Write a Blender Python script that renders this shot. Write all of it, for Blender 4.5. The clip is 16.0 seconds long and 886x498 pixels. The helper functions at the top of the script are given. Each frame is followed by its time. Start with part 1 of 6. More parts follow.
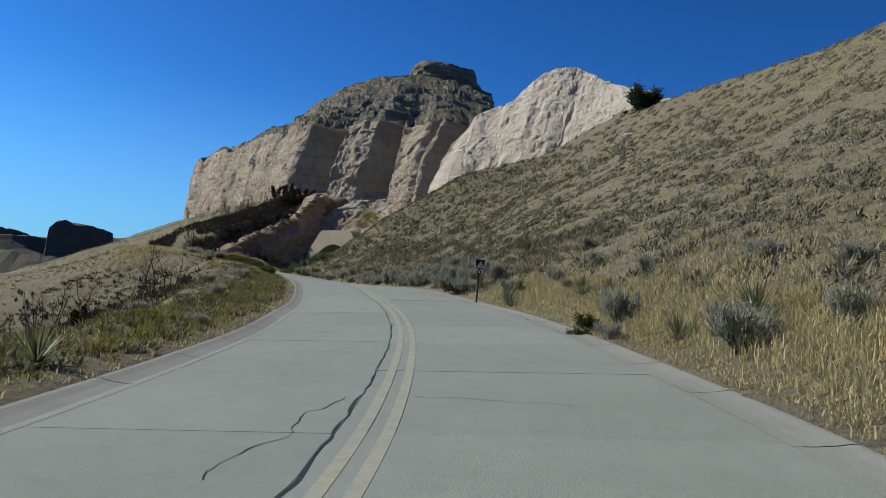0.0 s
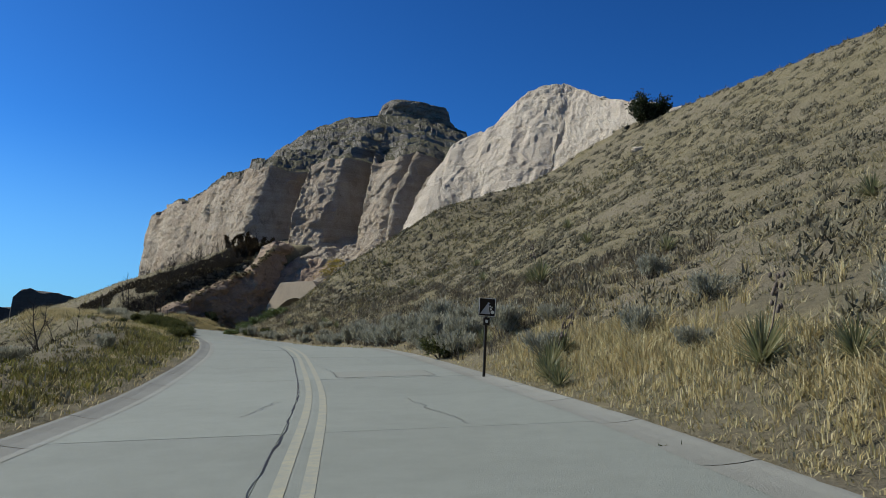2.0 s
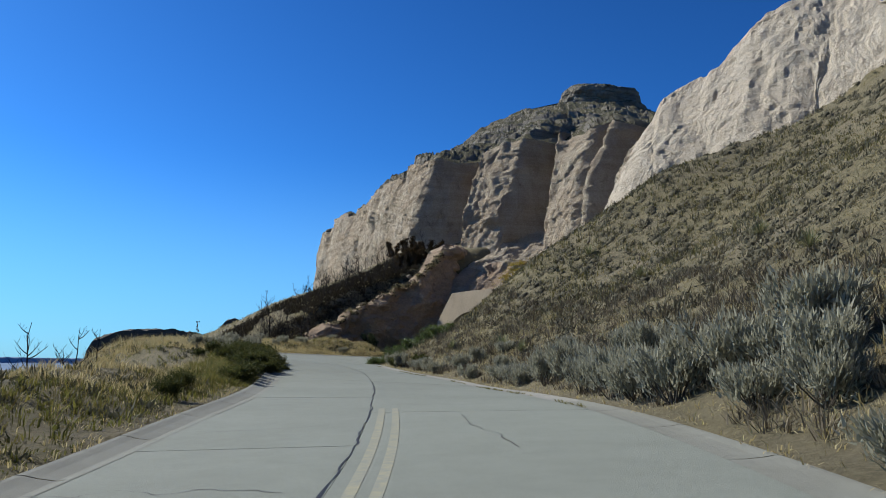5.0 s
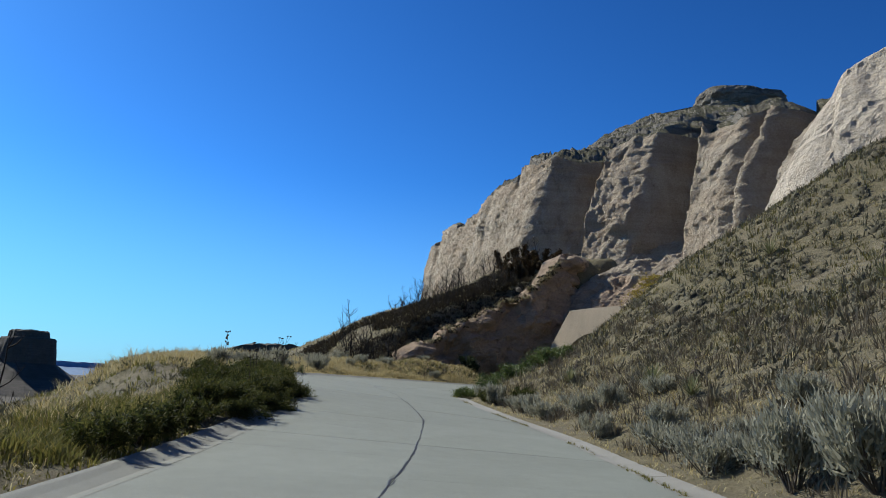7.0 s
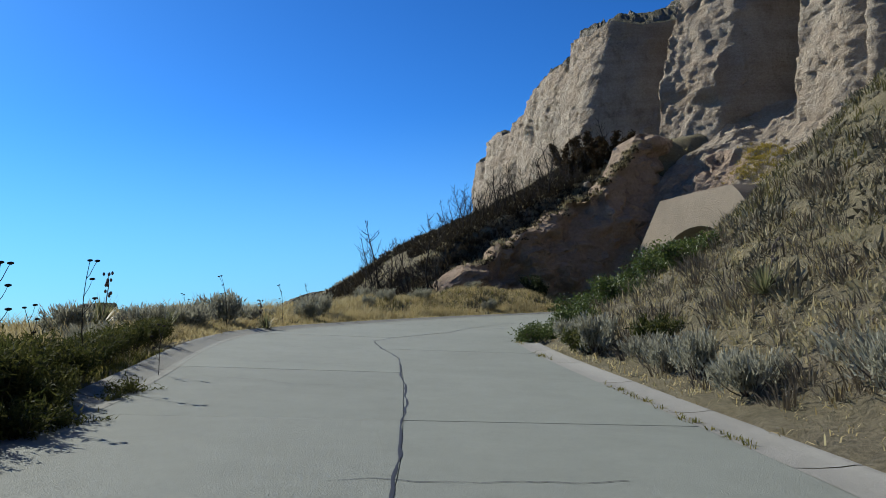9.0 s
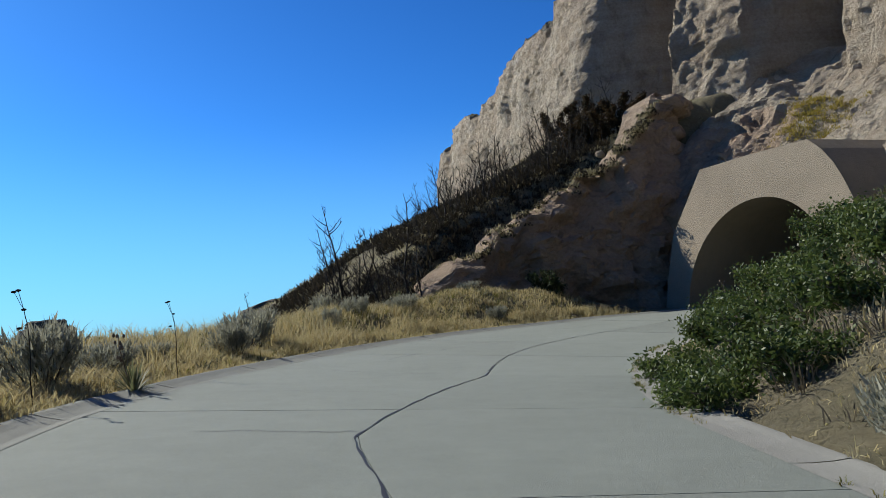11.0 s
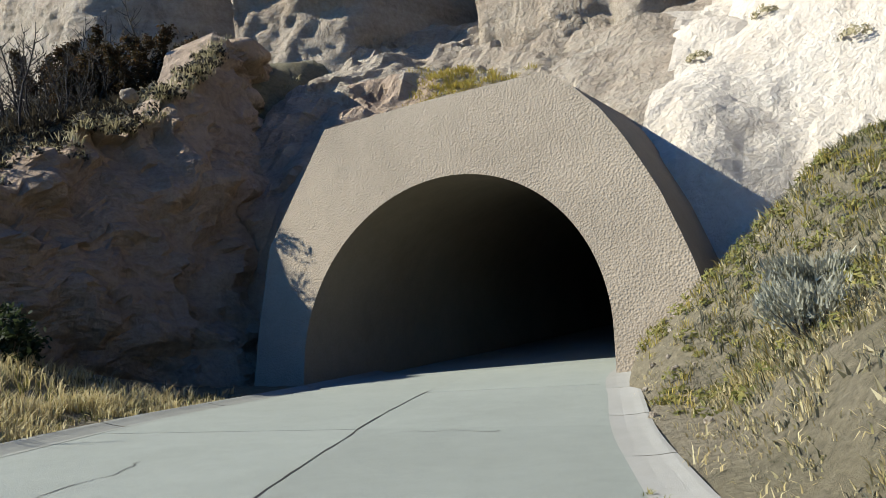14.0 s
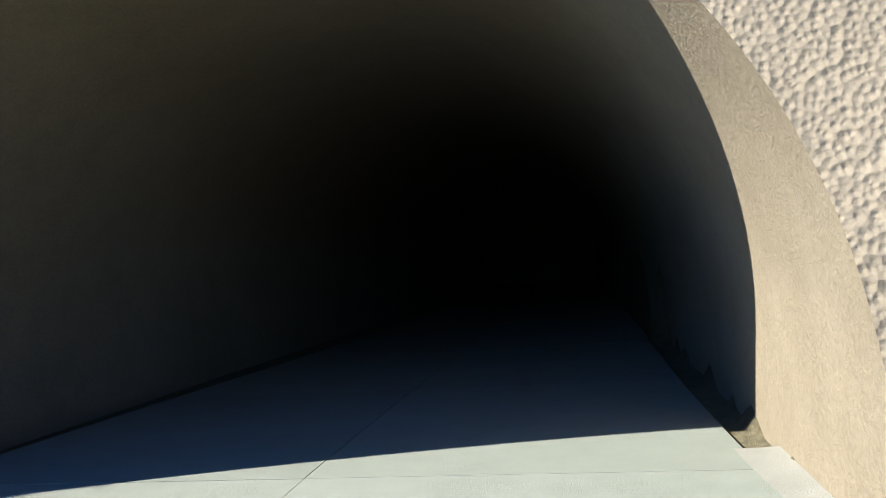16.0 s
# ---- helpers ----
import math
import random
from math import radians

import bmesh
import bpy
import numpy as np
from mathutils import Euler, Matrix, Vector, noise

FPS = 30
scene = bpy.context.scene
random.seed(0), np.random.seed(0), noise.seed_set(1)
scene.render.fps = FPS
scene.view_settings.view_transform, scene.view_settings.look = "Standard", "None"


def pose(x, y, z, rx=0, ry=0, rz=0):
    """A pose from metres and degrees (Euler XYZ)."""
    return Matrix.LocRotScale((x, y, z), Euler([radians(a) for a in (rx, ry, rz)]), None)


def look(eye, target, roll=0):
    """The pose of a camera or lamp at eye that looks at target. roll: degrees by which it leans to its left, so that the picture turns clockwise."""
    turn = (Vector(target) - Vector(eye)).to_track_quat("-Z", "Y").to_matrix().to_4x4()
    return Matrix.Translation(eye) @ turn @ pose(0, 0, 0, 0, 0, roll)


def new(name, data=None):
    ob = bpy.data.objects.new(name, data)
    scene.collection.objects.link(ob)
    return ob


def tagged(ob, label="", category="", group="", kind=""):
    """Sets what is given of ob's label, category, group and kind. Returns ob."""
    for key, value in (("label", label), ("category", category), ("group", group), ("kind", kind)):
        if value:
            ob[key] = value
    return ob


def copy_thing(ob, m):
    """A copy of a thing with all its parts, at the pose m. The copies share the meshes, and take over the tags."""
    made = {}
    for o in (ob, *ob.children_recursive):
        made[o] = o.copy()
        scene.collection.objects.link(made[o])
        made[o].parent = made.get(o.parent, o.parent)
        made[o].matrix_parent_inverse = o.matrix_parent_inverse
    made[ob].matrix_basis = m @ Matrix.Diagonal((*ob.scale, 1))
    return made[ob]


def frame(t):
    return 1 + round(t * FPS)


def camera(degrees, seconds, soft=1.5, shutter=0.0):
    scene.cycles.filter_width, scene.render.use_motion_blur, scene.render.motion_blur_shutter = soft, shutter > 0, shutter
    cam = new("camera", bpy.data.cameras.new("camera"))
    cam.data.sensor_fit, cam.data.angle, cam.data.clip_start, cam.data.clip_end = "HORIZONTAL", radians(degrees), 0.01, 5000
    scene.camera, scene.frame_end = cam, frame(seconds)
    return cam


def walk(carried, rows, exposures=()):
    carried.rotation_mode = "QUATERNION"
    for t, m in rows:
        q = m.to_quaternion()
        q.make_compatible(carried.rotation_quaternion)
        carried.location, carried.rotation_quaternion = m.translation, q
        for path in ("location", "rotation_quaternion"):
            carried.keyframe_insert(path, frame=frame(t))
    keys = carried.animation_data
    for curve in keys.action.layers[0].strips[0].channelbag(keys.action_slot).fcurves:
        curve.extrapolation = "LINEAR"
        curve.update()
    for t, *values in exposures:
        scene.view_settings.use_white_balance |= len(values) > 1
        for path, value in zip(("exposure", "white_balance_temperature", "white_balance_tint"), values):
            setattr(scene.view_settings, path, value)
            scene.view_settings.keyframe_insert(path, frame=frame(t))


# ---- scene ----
cam = camera(56.6, 16.0, soft=0.9)
walk(cam, [
    (0, pose(-2.72, -10.59, 1.45, 93.88, -5.28, -9.97)),
    (0.5, pose(-2.09, -7.20, 1.59, 95.87, -3.89, -9.75)),
    (1, pose(-1.35, -3.38, 1.75, 96.88, -3.32, -10.63)),
    (1.5, pose(-0.62, 0.66, 1.91, 97.29, -3.75, -12.05)),
    (2, pose(-0.10, 4.46, 2.06, 97.54, -2.55, -11.24)),
    (2.5, pose(0.42, 8.37, 2.26, 97.21, -3.80, -11.46)),
    (3, pose(0.72, 12.09, 2.44, 97.61, -5.97, -9.30)),
    (3.5, pose(1.09, 16.04, 2.59, 98.61, -5.56, -7.01)),
    (4, pose(1.45, 20.22, 2.74, 97.29, -4.49, -2.98)),
    (4.2, pose(1.53, 21.89, 2.79, 96.81, -3.84, -1.92)),
    (6.3, pose(1.67, 35.54, 3.46, 101.52, 0.49, 7.01)),
    (6.5, pose(1.53, 37.01, 3.50, 100.44, -0.46, 7.82)),
    (7, pose(1.24, 41.01, 3.64, 99.59, -3.18, 9.84)),
    (7.5, pose(0.64, 45.25, 3.74, 98.82, -2.17, 12.12)),
    (8, pose(0.05, 49.95, 3.77, 97.15, -1.46, 12.15)),
    (8.5, pose(-0.50, 53.73, 3.86, 96.28, 1.26, 12.58)),
    (8.7, pose(-0.75, 55.17, 3.91, 95.24, 2.67, 14.11)),
    (10.8, pose(-4.93, 67.11, 4.63, 94.23, 5.75, 13.07)),
    (11, pose(-5.30, 68.50, 4.65, 94.66, 5.52, 11.70)),
    (11.5, pose(-6.06, 72.06, 4.72, 94.09, 6.37, 6.01)),
    (12, pose(-6.78, 75.54, 4.83, 91.04, 4.00, -2.17)),
    (12.5, pose(-7.23, 78.84, 4.98, 94.87, 5.43, -3.89)),
    (13, pose(-7.38, 82.25, 5.02, 96.81, 7.02, -8.67)),
    (13.5, pose(-7.26, 85.81, 4.94, 96.70, 7.33, -15.85)),
    (14, pose(-6.63, 89.34, 4.91, 95.52, 6.15, -23.15)),
    (14.5, pose(-5.67, 92.72, 4.96, 94.03, 7.61, -26.75)),
    (15, pose(-4.41, 95.96, 4.98, 95.28, 6.75, -30.72)),
    (15.5, pose(-3.60, 99.40, 5.16, 91.80, 6.10, -41.50)),
    (16, pose(-1.10, 102.10, 5.16, 92.90, 4.20, -43.30)),
], tuple((t, stops, 6330, 7) for t, stops in ((0, 0.3), (2.5, 0.33), (4, 0.4), (6.3, 0.43), (8.5, 0.43), (11, 0.45), (12, 0.9), (12.5, 1.2), (14.5, 1.25), (15.5, 1.3), (16, 1.8))))

# ---- light ----
SUN_AZ, SUN_EL = math.atan2(-0.90, 0.43), radians(38)
world = bpy.data.worlds.new("world")
scene.world = world
world.use_nodes = True
wn = world.node_tree
sky = wn.nodes.new("ShaderNodeTexSky")
sky.sky_type = "NISHITA"
sky.sun_disc = False
sky.sun_elevation, sky.sun_rotation = SUN_EL, SUN_AZ
sky.altitude, sky.air_density, sky.dust_density, sky.ozone_density = 1400, 1.0, 1.3, 4.0
deep = wn.nodes.new("ShaderNodeHueSaturation")
deep.inputs["Saturation"].default_value = 1.0
cool = wn.nodes.new("ShaderNodeMix")
cool.data_type, cool.blend_type = "RGBA", "MULTIPLY"
cool.inputs[0].default_value = 1.0
cool.inputs[7].default_value = (0.100, 0.176, 0.220, 1)
clear = wn.nodes.new("ShaderNodeGamma")
clear.inputs["Gamma"].default_value = 1.5
bright = wn.nodes.new("ShaderNodeMix")
bright.data_type, bright.blend_type = "RGBA", "MULTIPLY"
bright.inputs[0].default_value = 1.0
bright.inputs[7].default_value = (6.0, 6.0, 6.0, 1)
wn.links.new(sky.outputs[0], deep.inputs["Color"])
wn.links.new(deep.outputs[0], cool.inputs[6])
wn.links.new(cool.outputs[2], clear.inputs["Color"])
wn.links.new(clear.outputs[0], bright.inputs[6])
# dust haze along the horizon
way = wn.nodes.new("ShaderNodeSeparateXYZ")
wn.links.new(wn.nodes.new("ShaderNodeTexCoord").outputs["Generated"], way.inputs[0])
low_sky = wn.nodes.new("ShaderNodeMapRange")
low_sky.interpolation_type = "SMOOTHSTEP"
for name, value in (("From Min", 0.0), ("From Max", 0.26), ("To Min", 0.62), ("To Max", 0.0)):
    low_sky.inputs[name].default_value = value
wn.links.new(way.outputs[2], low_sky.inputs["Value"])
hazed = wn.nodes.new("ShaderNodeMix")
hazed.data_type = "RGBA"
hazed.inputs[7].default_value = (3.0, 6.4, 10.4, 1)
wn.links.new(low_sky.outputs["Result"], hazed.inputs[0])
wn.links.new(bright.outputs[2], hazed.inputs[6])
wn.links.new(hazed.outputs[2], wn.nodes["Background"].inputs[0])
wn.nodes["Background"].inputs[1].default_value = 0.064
sun = new("sun", bpy.data.lights.new("sun", "SUN"))
sun.data.energy, sun.data.angle, sun.data.color = 5.0, radians(0.53), (1.0, 0.94, 0.83)
sun_dir = Vector((math.sin(SUN_AZ) * math.cos(SUN_EL), math.cos(SUN_AZ) * math.cos(SUN_EL), math.sin(SUN_EL)))
sun.matrix_world = look(sun_dir * 100, (0, 0, 0))


# ---- numbers: noise and curves ----
def lattice(ix, iy, iz):
    h = (ix * 374761393 + iy * 668265263 + iz * 2147483647) & 0xFFFFFFFF
    h = ((h ^ (h >> 13)) * 1274126177) & 0xFFFFFFFF
    return ((h ^ (h >> 16)) & 0xFFFFFF) / float(0xFFFFFF)


def vnoise(x, y, z=0.0):
    """Smooth value noise between -1 and 1."""
    x, y, z = np.broadcast_arrays(np.asarray(x, float), np.asarray(y, float), np.asarray(z, float))
    fx, fy, fz = np.floor(x), np.floor(y), np.floor(z)
    ix, iy, iz = fx.astype(np.int64), fy.astype(np.int64), fz.astype(np.int64)
    u, v, w = x - fx, y - fy, z - fz
    u, v, w = u * u * (3 - 2 * u), v * v * (3 - 2 * v), w * w * (3 - 2 * w)
    out = 0
    for a in (0, 1):
        for b in (0, 1):
            for c in (0, 1):
                wt = (u if a else 1 - u) * (v if b else 1 - v) * (w if c else 1 - w)
                out = out + wt * lattice(ix + a, iy + b, iz + c)
    return out * 2 - 1


def fbm(x, y, z=0.0, octaves=4, gain=0.5):
    total, amp = 0, 1.0
    for k in range(octaves):
        f = 2.03 ** k
        total = total + amp * vnoise(np.asarray(x) * f + 17 * k, np.asarray(y) * f - 9 * k, np.asarray(z) * f + 5 * k)
        amp *= gain
    return total


def ridged(x, y, z=0.0, octaves=4):
    total, amp = 0, 1.0
    for k in range(octaves):
        f = 2.1 ** k
        total = total + amp * (1 - 2 * np.abs(vnoise(np.asarray(x) * f + 31 * k, np.asarray(y) * f + 11 * k, np.asarray(z) * f)))
        amp *= 0.5
    return total


def crags(u, v, wide, high, depth):
    """Broken blocks: every uneven cell stands out or back by its own amount."""
    a = np.asarray(u) / wide + 0.55 * vnoise(u / wide * 0.9, v / high * 0.9, 3.0) + 0.2 * vnoise(u / wide * 2.7, v / high * 2.7, 6.0)
    b = np.asarray(v) / high + 0.55 * vnoise(u / wide * 0.9, v / high * 0.9, 12.0) + 0.2 * vnoise(u / wide * 2.7, v / high * 2.7, 16.0)
    b = b + 0.5 * (np.floor(a) % 2)
    ia, ib = np.floor(a).astype(np.int64), np.floor(b).astype(np.int64)
    own, beyond = lattice(ia, ib, ia * 0 + 7), lattice(ia, ib + 1, ia * 0 + 7)
    f = np.clip(((b - ib) - 0.72) / 0.28, 0, 1)
    return depth * (own + (beyond - own) * f - 0.5) * 2


def fractured(u, v, amp):
    """Weathered rock: uneven swells, ribs that lean, and thin cracks, at many sizes."""
    wu = u + 1.1 * vnoise(u * 0.35, v * 0.35, 21.0) + 0.3 * vnoise(u * 1.3, v * 1.3, 22.0)
    wv = v + 1.1 * vnoise(u * 0.35, v * 0.35, 23.0) + 0.3 * vnoise(u * 1.3, v * 1.3, 24.0)
    out = 0.34 * fbm(wu * 0.42, wv * 0.34, 25.0, 6, 0.68)
    out = out + 0.17 * ridged(wu * 0.5 + 0.25 * wv, wv * 0.22, 26.0, 4)
    for f, deep in ((0.33, 0.24), (0.8, 0.08)):
        out = out - deep * np.maximum(0, 1 - 7 * np.abs(vnoise(wu * f * 0.8, wv * f * 1.5, 27.0 + f)))
    return amp * out


def step(a, b, x):
    t = np.clip((np.asarray(x, float) - a) / (b - a), 0, 1)
    return t * t * (3 - 2 * t)


def smooth_line(points, gap=0.5):
    """A Catmull-Rom curve through points of any dimension, at about even gaps."""
    p = np.array(points, float)
    p = np.vstack([2 * p[0] - p[1], p, 2 * p[-1] - p[-2]])
    out = []
    for k in range(1, len(p) - 2):
        n = max(2, int(np.linalg.norm(p[k + 1, :2] - p[k, :2]) / gap))
        t = np.linspace(0, 1, n, endpoint=False)[:, None]
        a, b, c, d = p[k - 1], p[k], p[k + 1], p[k + 2]
        out.append(0.5 * (2 * b + (c - a) * t + (2 * a - 5 * b + 4 * c - d) * t ** 2 + (3 * b - a - 3 * c + d) * t ** 3))
    out.append(p[-2][None])
    return np.vstack(out)


def beside(line, x, y):
    """For places x, y: how far along the line they lie, how far to its right, and the nearest index."""
    x, y = np.asarray(x, float).ravel(), np.asarray(y, float).ravel()
    cum = np.r_[0, np.cumsum(np.hypot(*np.diff(line[:, :2], axis=0).T))]
    tang = np.gradient(line[:, :2], axis=0)
    tang /= np.linalg.norm(tang, axis=1)[:, None]
    s, lat = np.empty(len(x)), np.empty(len(x))
    near = np.empty(len(x), int)
    for k in range(0, len(x), 4000):
        dx, dy = x[k:k + 4000, None] - line[None, :, 0], y[k:k + 4000, None] - line[None, :, 1]
        j = (dx * dx + dy * dy).argmin(1)
        r = np.arange(len(j))
        ox, oy = dx[r, j], dy[r, j]
        along = ox * tang[j, 0] + oy * tang[j, 1]
        s[k:k + 4000] = cum[j] + along
        cross = ox * tang[j, 1] - oy * tang[j, 0]
        lat[k:k + 4000] = np.where(np.abs(cross) > 1e-9, np.sign(cross), 1) * np.sqrt(np.maximum(ox * ox + oy * oy - np.clip(along, -0.3, 0.3) ** 2, 0))
        near[k:k + 4000] = j
    return s, lat, near


# ---- mesh helpers ----
def mesh_object(name, verts, faces, material, parent=None, label="", smooth=False):
    me = bpy.data.meshes.new(name)
    me.from_pydata([tuple(v) for v in np.asarray(verts, float).tolist()], [], faces)
    if smooth:
        me.polygons.foreach_set("use_smooth", np.ones(len(me.polygons), bool))
    me.materials.append(material)
    me.update()
    ob = new(name, me)
    ob.parent = parent
    if label:
        ob["label"] = label
    return ob


def grid_faces(rows, cols, loop=False):
    faces = []
    for i in range(rows - 1):
        for j in range(cols if loop else cols - 1):
            k = (j + 1) % cols
            faces.append((i * cols + j, i * cols + k, (i + 1) * cols + k, (i + 1) * cols + j))
    return faces


def part(name, bm, material, parent, label=""):
    me = bpy.data.meshes.new(name)
    bmesh.ops.recalc_face_normals(bm, faces=bm.faces)
    bm.to_mesh(me)
    bm.free()
    me.materials.append(material)
    ob = new(name, me)
    ob.parent = parent
    if label:
        ob["label"] = label
    return ob


def box_into(bm, lo, hi, m=None, bevel=0.0):
    made = bmesh.ops.create_cube(bm, size=1)
    size = Vector(hi) - Vector(lo)
    mid = (Vector(hi) + Vector(lo)) / 2
    bmesh.ops.transform(bm, matrix=Matrix.Translation(mid) @ Matrix.Diagonal((*size, 1)), verts=made["verts"])
    if bevel:
        edges = list({e for v in made["verts"] for e in v.link_edges})
        bevelled = bmesh.ops.bevel(bm, geom=edges, offset=bevel, segments=2, affect="EDGES", profile=0.6)
        verts = list({v for f in bevelled["faces"] for v in f.verts} | {v for v in made["verts"] if v.is_valid})
    else:
        verts = made["verts"]
    if m is not None:
        bmesh.ops.transform(bm, matrix=m, verts=[v for v in verts if v.is_valid])


def empty(name, place, label, category, group="", turn=0.0, kind=""):
    ob = new(name)
    ob.matrix_world = pose(*place, 0, 0, turn)
    return tagged(ob, label, category, group, kind)


# ---- materials ----
def material(name, rough=0.9):
    m = bpy.data.materials.new(name)
    m.use_nodes = True
    n = m.node_tree
    b = n.nodes["Principled BSDF"]
    b.inputs["Roughness"].default_value = rough
    b.inputs["Specular IOR Level"].default_value = 0.25
    return m, n, b


def node(n, kind, **kw):
    made = n.nodes.new(kind)
    for k, v in kw.items():
        made.inputs[k].default_value = v
    return made


def noise_tex(n, vector, scale, detail=6.0, rough=0.6, distortion=0.0):
    t = node(n, "ShaderNodeTexNoise", Scale=scale, Detail=detail, Roughness=rough, Distortion=distortion)
    n.links.new(vector, t.inputs["Vector"])
    return t.outputs["Fac"]


def ramp(n, fac, stops):
    r = n.nodes.new("ShaderNodeValToRGB")
    els = r.color_ramp.elements
    while len(els) < len(stops):
        els.new(0.5)
    for e, (p, c) in zip(els, stops):
        e.position, e.color = p, (*c, 1) if len(c) == 3 else c
    n.links.new(fac, r.inputs["Fac"])
    return r.outputs["Color"]


def mix(n, fac, a, b, blend="MIX"):
    m = n.nodes.new("ShaderNodeMix")
    m.data_type, m.blend_type = "RGBA", blend
    for sock, v in ((m.inputs[0], fac), (m.inputs[6], a), (m.inputs[7], b)):
        if hasattr(v, "links"):
            n.links.new(v, sock)
        else:
            sock.default_value = v if isinstance(v, float) else (*v, 1)
    return m.outputs[2]


def bump(n, b, height, strength, distance):
    k = node(n, "ShaderNodeBump", Strength=strength, Distance=distance)
    n.links.new(height, k.inputs["Height"])
    n.links.new(k.outputs["Normal"], b.inputs["Normal"])


def position(n):
    return n.nodes.new("ShaderNodeNewGeometry").outputs["Position"]


def stretched(n, vector, scale):
    m = n.nodes.new("ShaderNodeMapping")
    m.inputs["Scale"].default_value = scale
    n.links.new(vector, m.inputs["Vector"])
    return m.outputs["Vector"]


TONE_DOWN = 0.83  # scales surface colours down evenly, to balance the raised exposure


# the colour times that even scale
def worn(c):
    return tuple(k * TONE_DOWN for k in c)


def rock_material(name, light, mid, dark, tint, strata=0.25, relief=0.4):
    light, mid, dark, tint = worn(light), worn(mid), worn(dark), worn(tint)
    m, n, b = material(name, 0.95)
    p = position(n)
    big = noise_tex(n, p, 0.09, 5, 0.6)
    mids = noise_tex(n, stretched(n, p, (1, 1, 0.55)), 0.7, 8, 0.65, 0.4)
    fine = noise_tex(n, p, 5.0, 8, 0.7)
    layer = noise_tex(n, stretched(n, p, (0.05, 0.05, 1.1)), 1.0, 6, 0.65, 0.5)
    base = ramp(n, mids, ((0.31, dark), (0.445, mid), (0.62, light)))
    base = mix(n, ramp(n, big, ((0.42, (0, 0, 0)), (0.62, (1, 1, 1)))), base, tint)
    base = mix(n, strata, base, ramp(n, layer, ((0.3, dark), (0.6, light))))
    base = mix(n, 0.35, base, ramp(n, fine, ((0.3, dark), (0.7, light))))
    n.links.new(base, b.inputs["Base Color"])
    add = n.nodes.new("ShaderNodeMath")
    add.operation = "MULTIPLY_ADD"
    n.links.new(mids, add.inputs[0])
    add.inputs[1].default_value = 2.0
    n.links.new(fine, add.inputs[2])
    bump(n, b, add.outputs[0], 0.9, relief)
    return m


def bench_material(name, source):
    """Bare rock on the risers, thin dry grass on the level benches."""
    m = source.copy()
    m.name = name
    n = m.node_tree
    b = n.nodes["Principled BSDF"]
    rock = b.inputs["Base Color"].links[0].from_socket
    split = n.nodes.new("ShaderNodeSeparateXYZ")
    n.links.new(n.nodes.new("ShaderNodeNewGeometry").outputs["True Normal"], split.inputs[0])
    p = position(n)
    turf = ramp(n, noise_tex(n, p, 1.6, 6, 0.7), ((0.3, (0.035, 0.04, 0.02)), (0.5, (0.085, 0.08, 0.042)), (0.7, (0.17, 0.145, 0.085))))
    flat = ramp(n, split.outputs[2], ((0.62, (0, 0, 0)), (0.82, (1, 1, 1))))
    n.links.new(mix(n, flat, rock, turf), b.inputs["Base Color"])
    return m


ROCK = rock_material("bluff_rock", (0.66, 0.575, 0.45), (0.50, 0.42, 0.315), (0.125, 0.09, 0.062), (0.44, 0.325, 0.215), 0.3, 0.62)
PALE = rock_material("pale_siltstone", (0.76, 0.685, 0.565), (0.66, 0.585, 0.47), (0.36, 0.30, 0.23), (0.68, 0.59, 0.465), 0.15, 0.22)
RIDGE = rock_material("ridge_siltstone", (0.74, 0.66, 0.54), (0.62, 0.54, 0.43), (0.27, 0.22, 0.17), (0.64, 0.55, 0.43), 0.3)
CAPROCK = rock_material("cap_rock", (0.42, 0.385, 0.32), (0.21, 0.187, 0.15), (0.05, 0.043, 0.034), (0.16, 0.142, 0.10), 0.6, 0.7)
LEDGES = bench_material("ledge_rock", CAPROCK)
EARTH_ROCK = rock_material("brown_cut_rock", (0.55, 0.42, 0.30), (0.39, 0.29, 0.20), (0.10, 0.073, 0.052), (0.42, 0.29, 0.19), 0.25, 0.3)


def ground_material():
    m, n, b = material("dry_ground", 1.0)
    p = position(n)
    big = noise_tex(n, p, 0.12, 5, 0.6)
    mids = noise_tex(n, p, 1.1, 8, 0.7, 0.3)
    fine = noise_tex(n, p, 9.0, 8, 0.75)
    grass = ramp(n, mids, ((0.3, (0.075, 0.07, 0.036)), (0.5, (0.145, 0.125, 0.07)), (0.72, (0.23, 0.195, 0.115))))
    soil = ramp(n, fine, ((0.3, (0.08, 0.07, 0.048)), (0.7, (0.24, 0.205, 0.15))))
    c = mix(n, ramp(n, big, ((0.45, (0, 0, 0)), (0.65, (1, 1, 1)))), grass, soil)
    c = mix(n, 0.4, c, ramp(n, fine, ((0.3, (0.045, 0.042, 0.024)), (0.7, (0.26, 0.225, 0.14)))))
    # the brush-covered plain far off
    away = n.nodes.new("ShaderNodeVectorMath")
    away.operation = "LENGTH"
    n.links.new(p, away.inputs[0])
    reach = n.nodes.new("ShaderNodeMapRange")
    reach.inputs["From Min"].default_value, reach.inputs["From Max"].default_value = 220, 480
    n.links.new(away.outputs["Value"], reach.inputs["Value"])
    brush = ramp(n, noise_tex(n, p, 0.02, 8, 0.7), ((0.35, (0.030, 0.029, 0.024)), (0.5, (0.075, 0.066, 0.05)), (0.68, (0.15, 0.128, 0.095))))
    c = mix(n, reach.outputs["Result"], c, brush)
    n.links.new(c, b.inputs["Base Color"])
    bump(n, b, fine, 1.0, 0.12)
    return m


GROUND = ground_material()


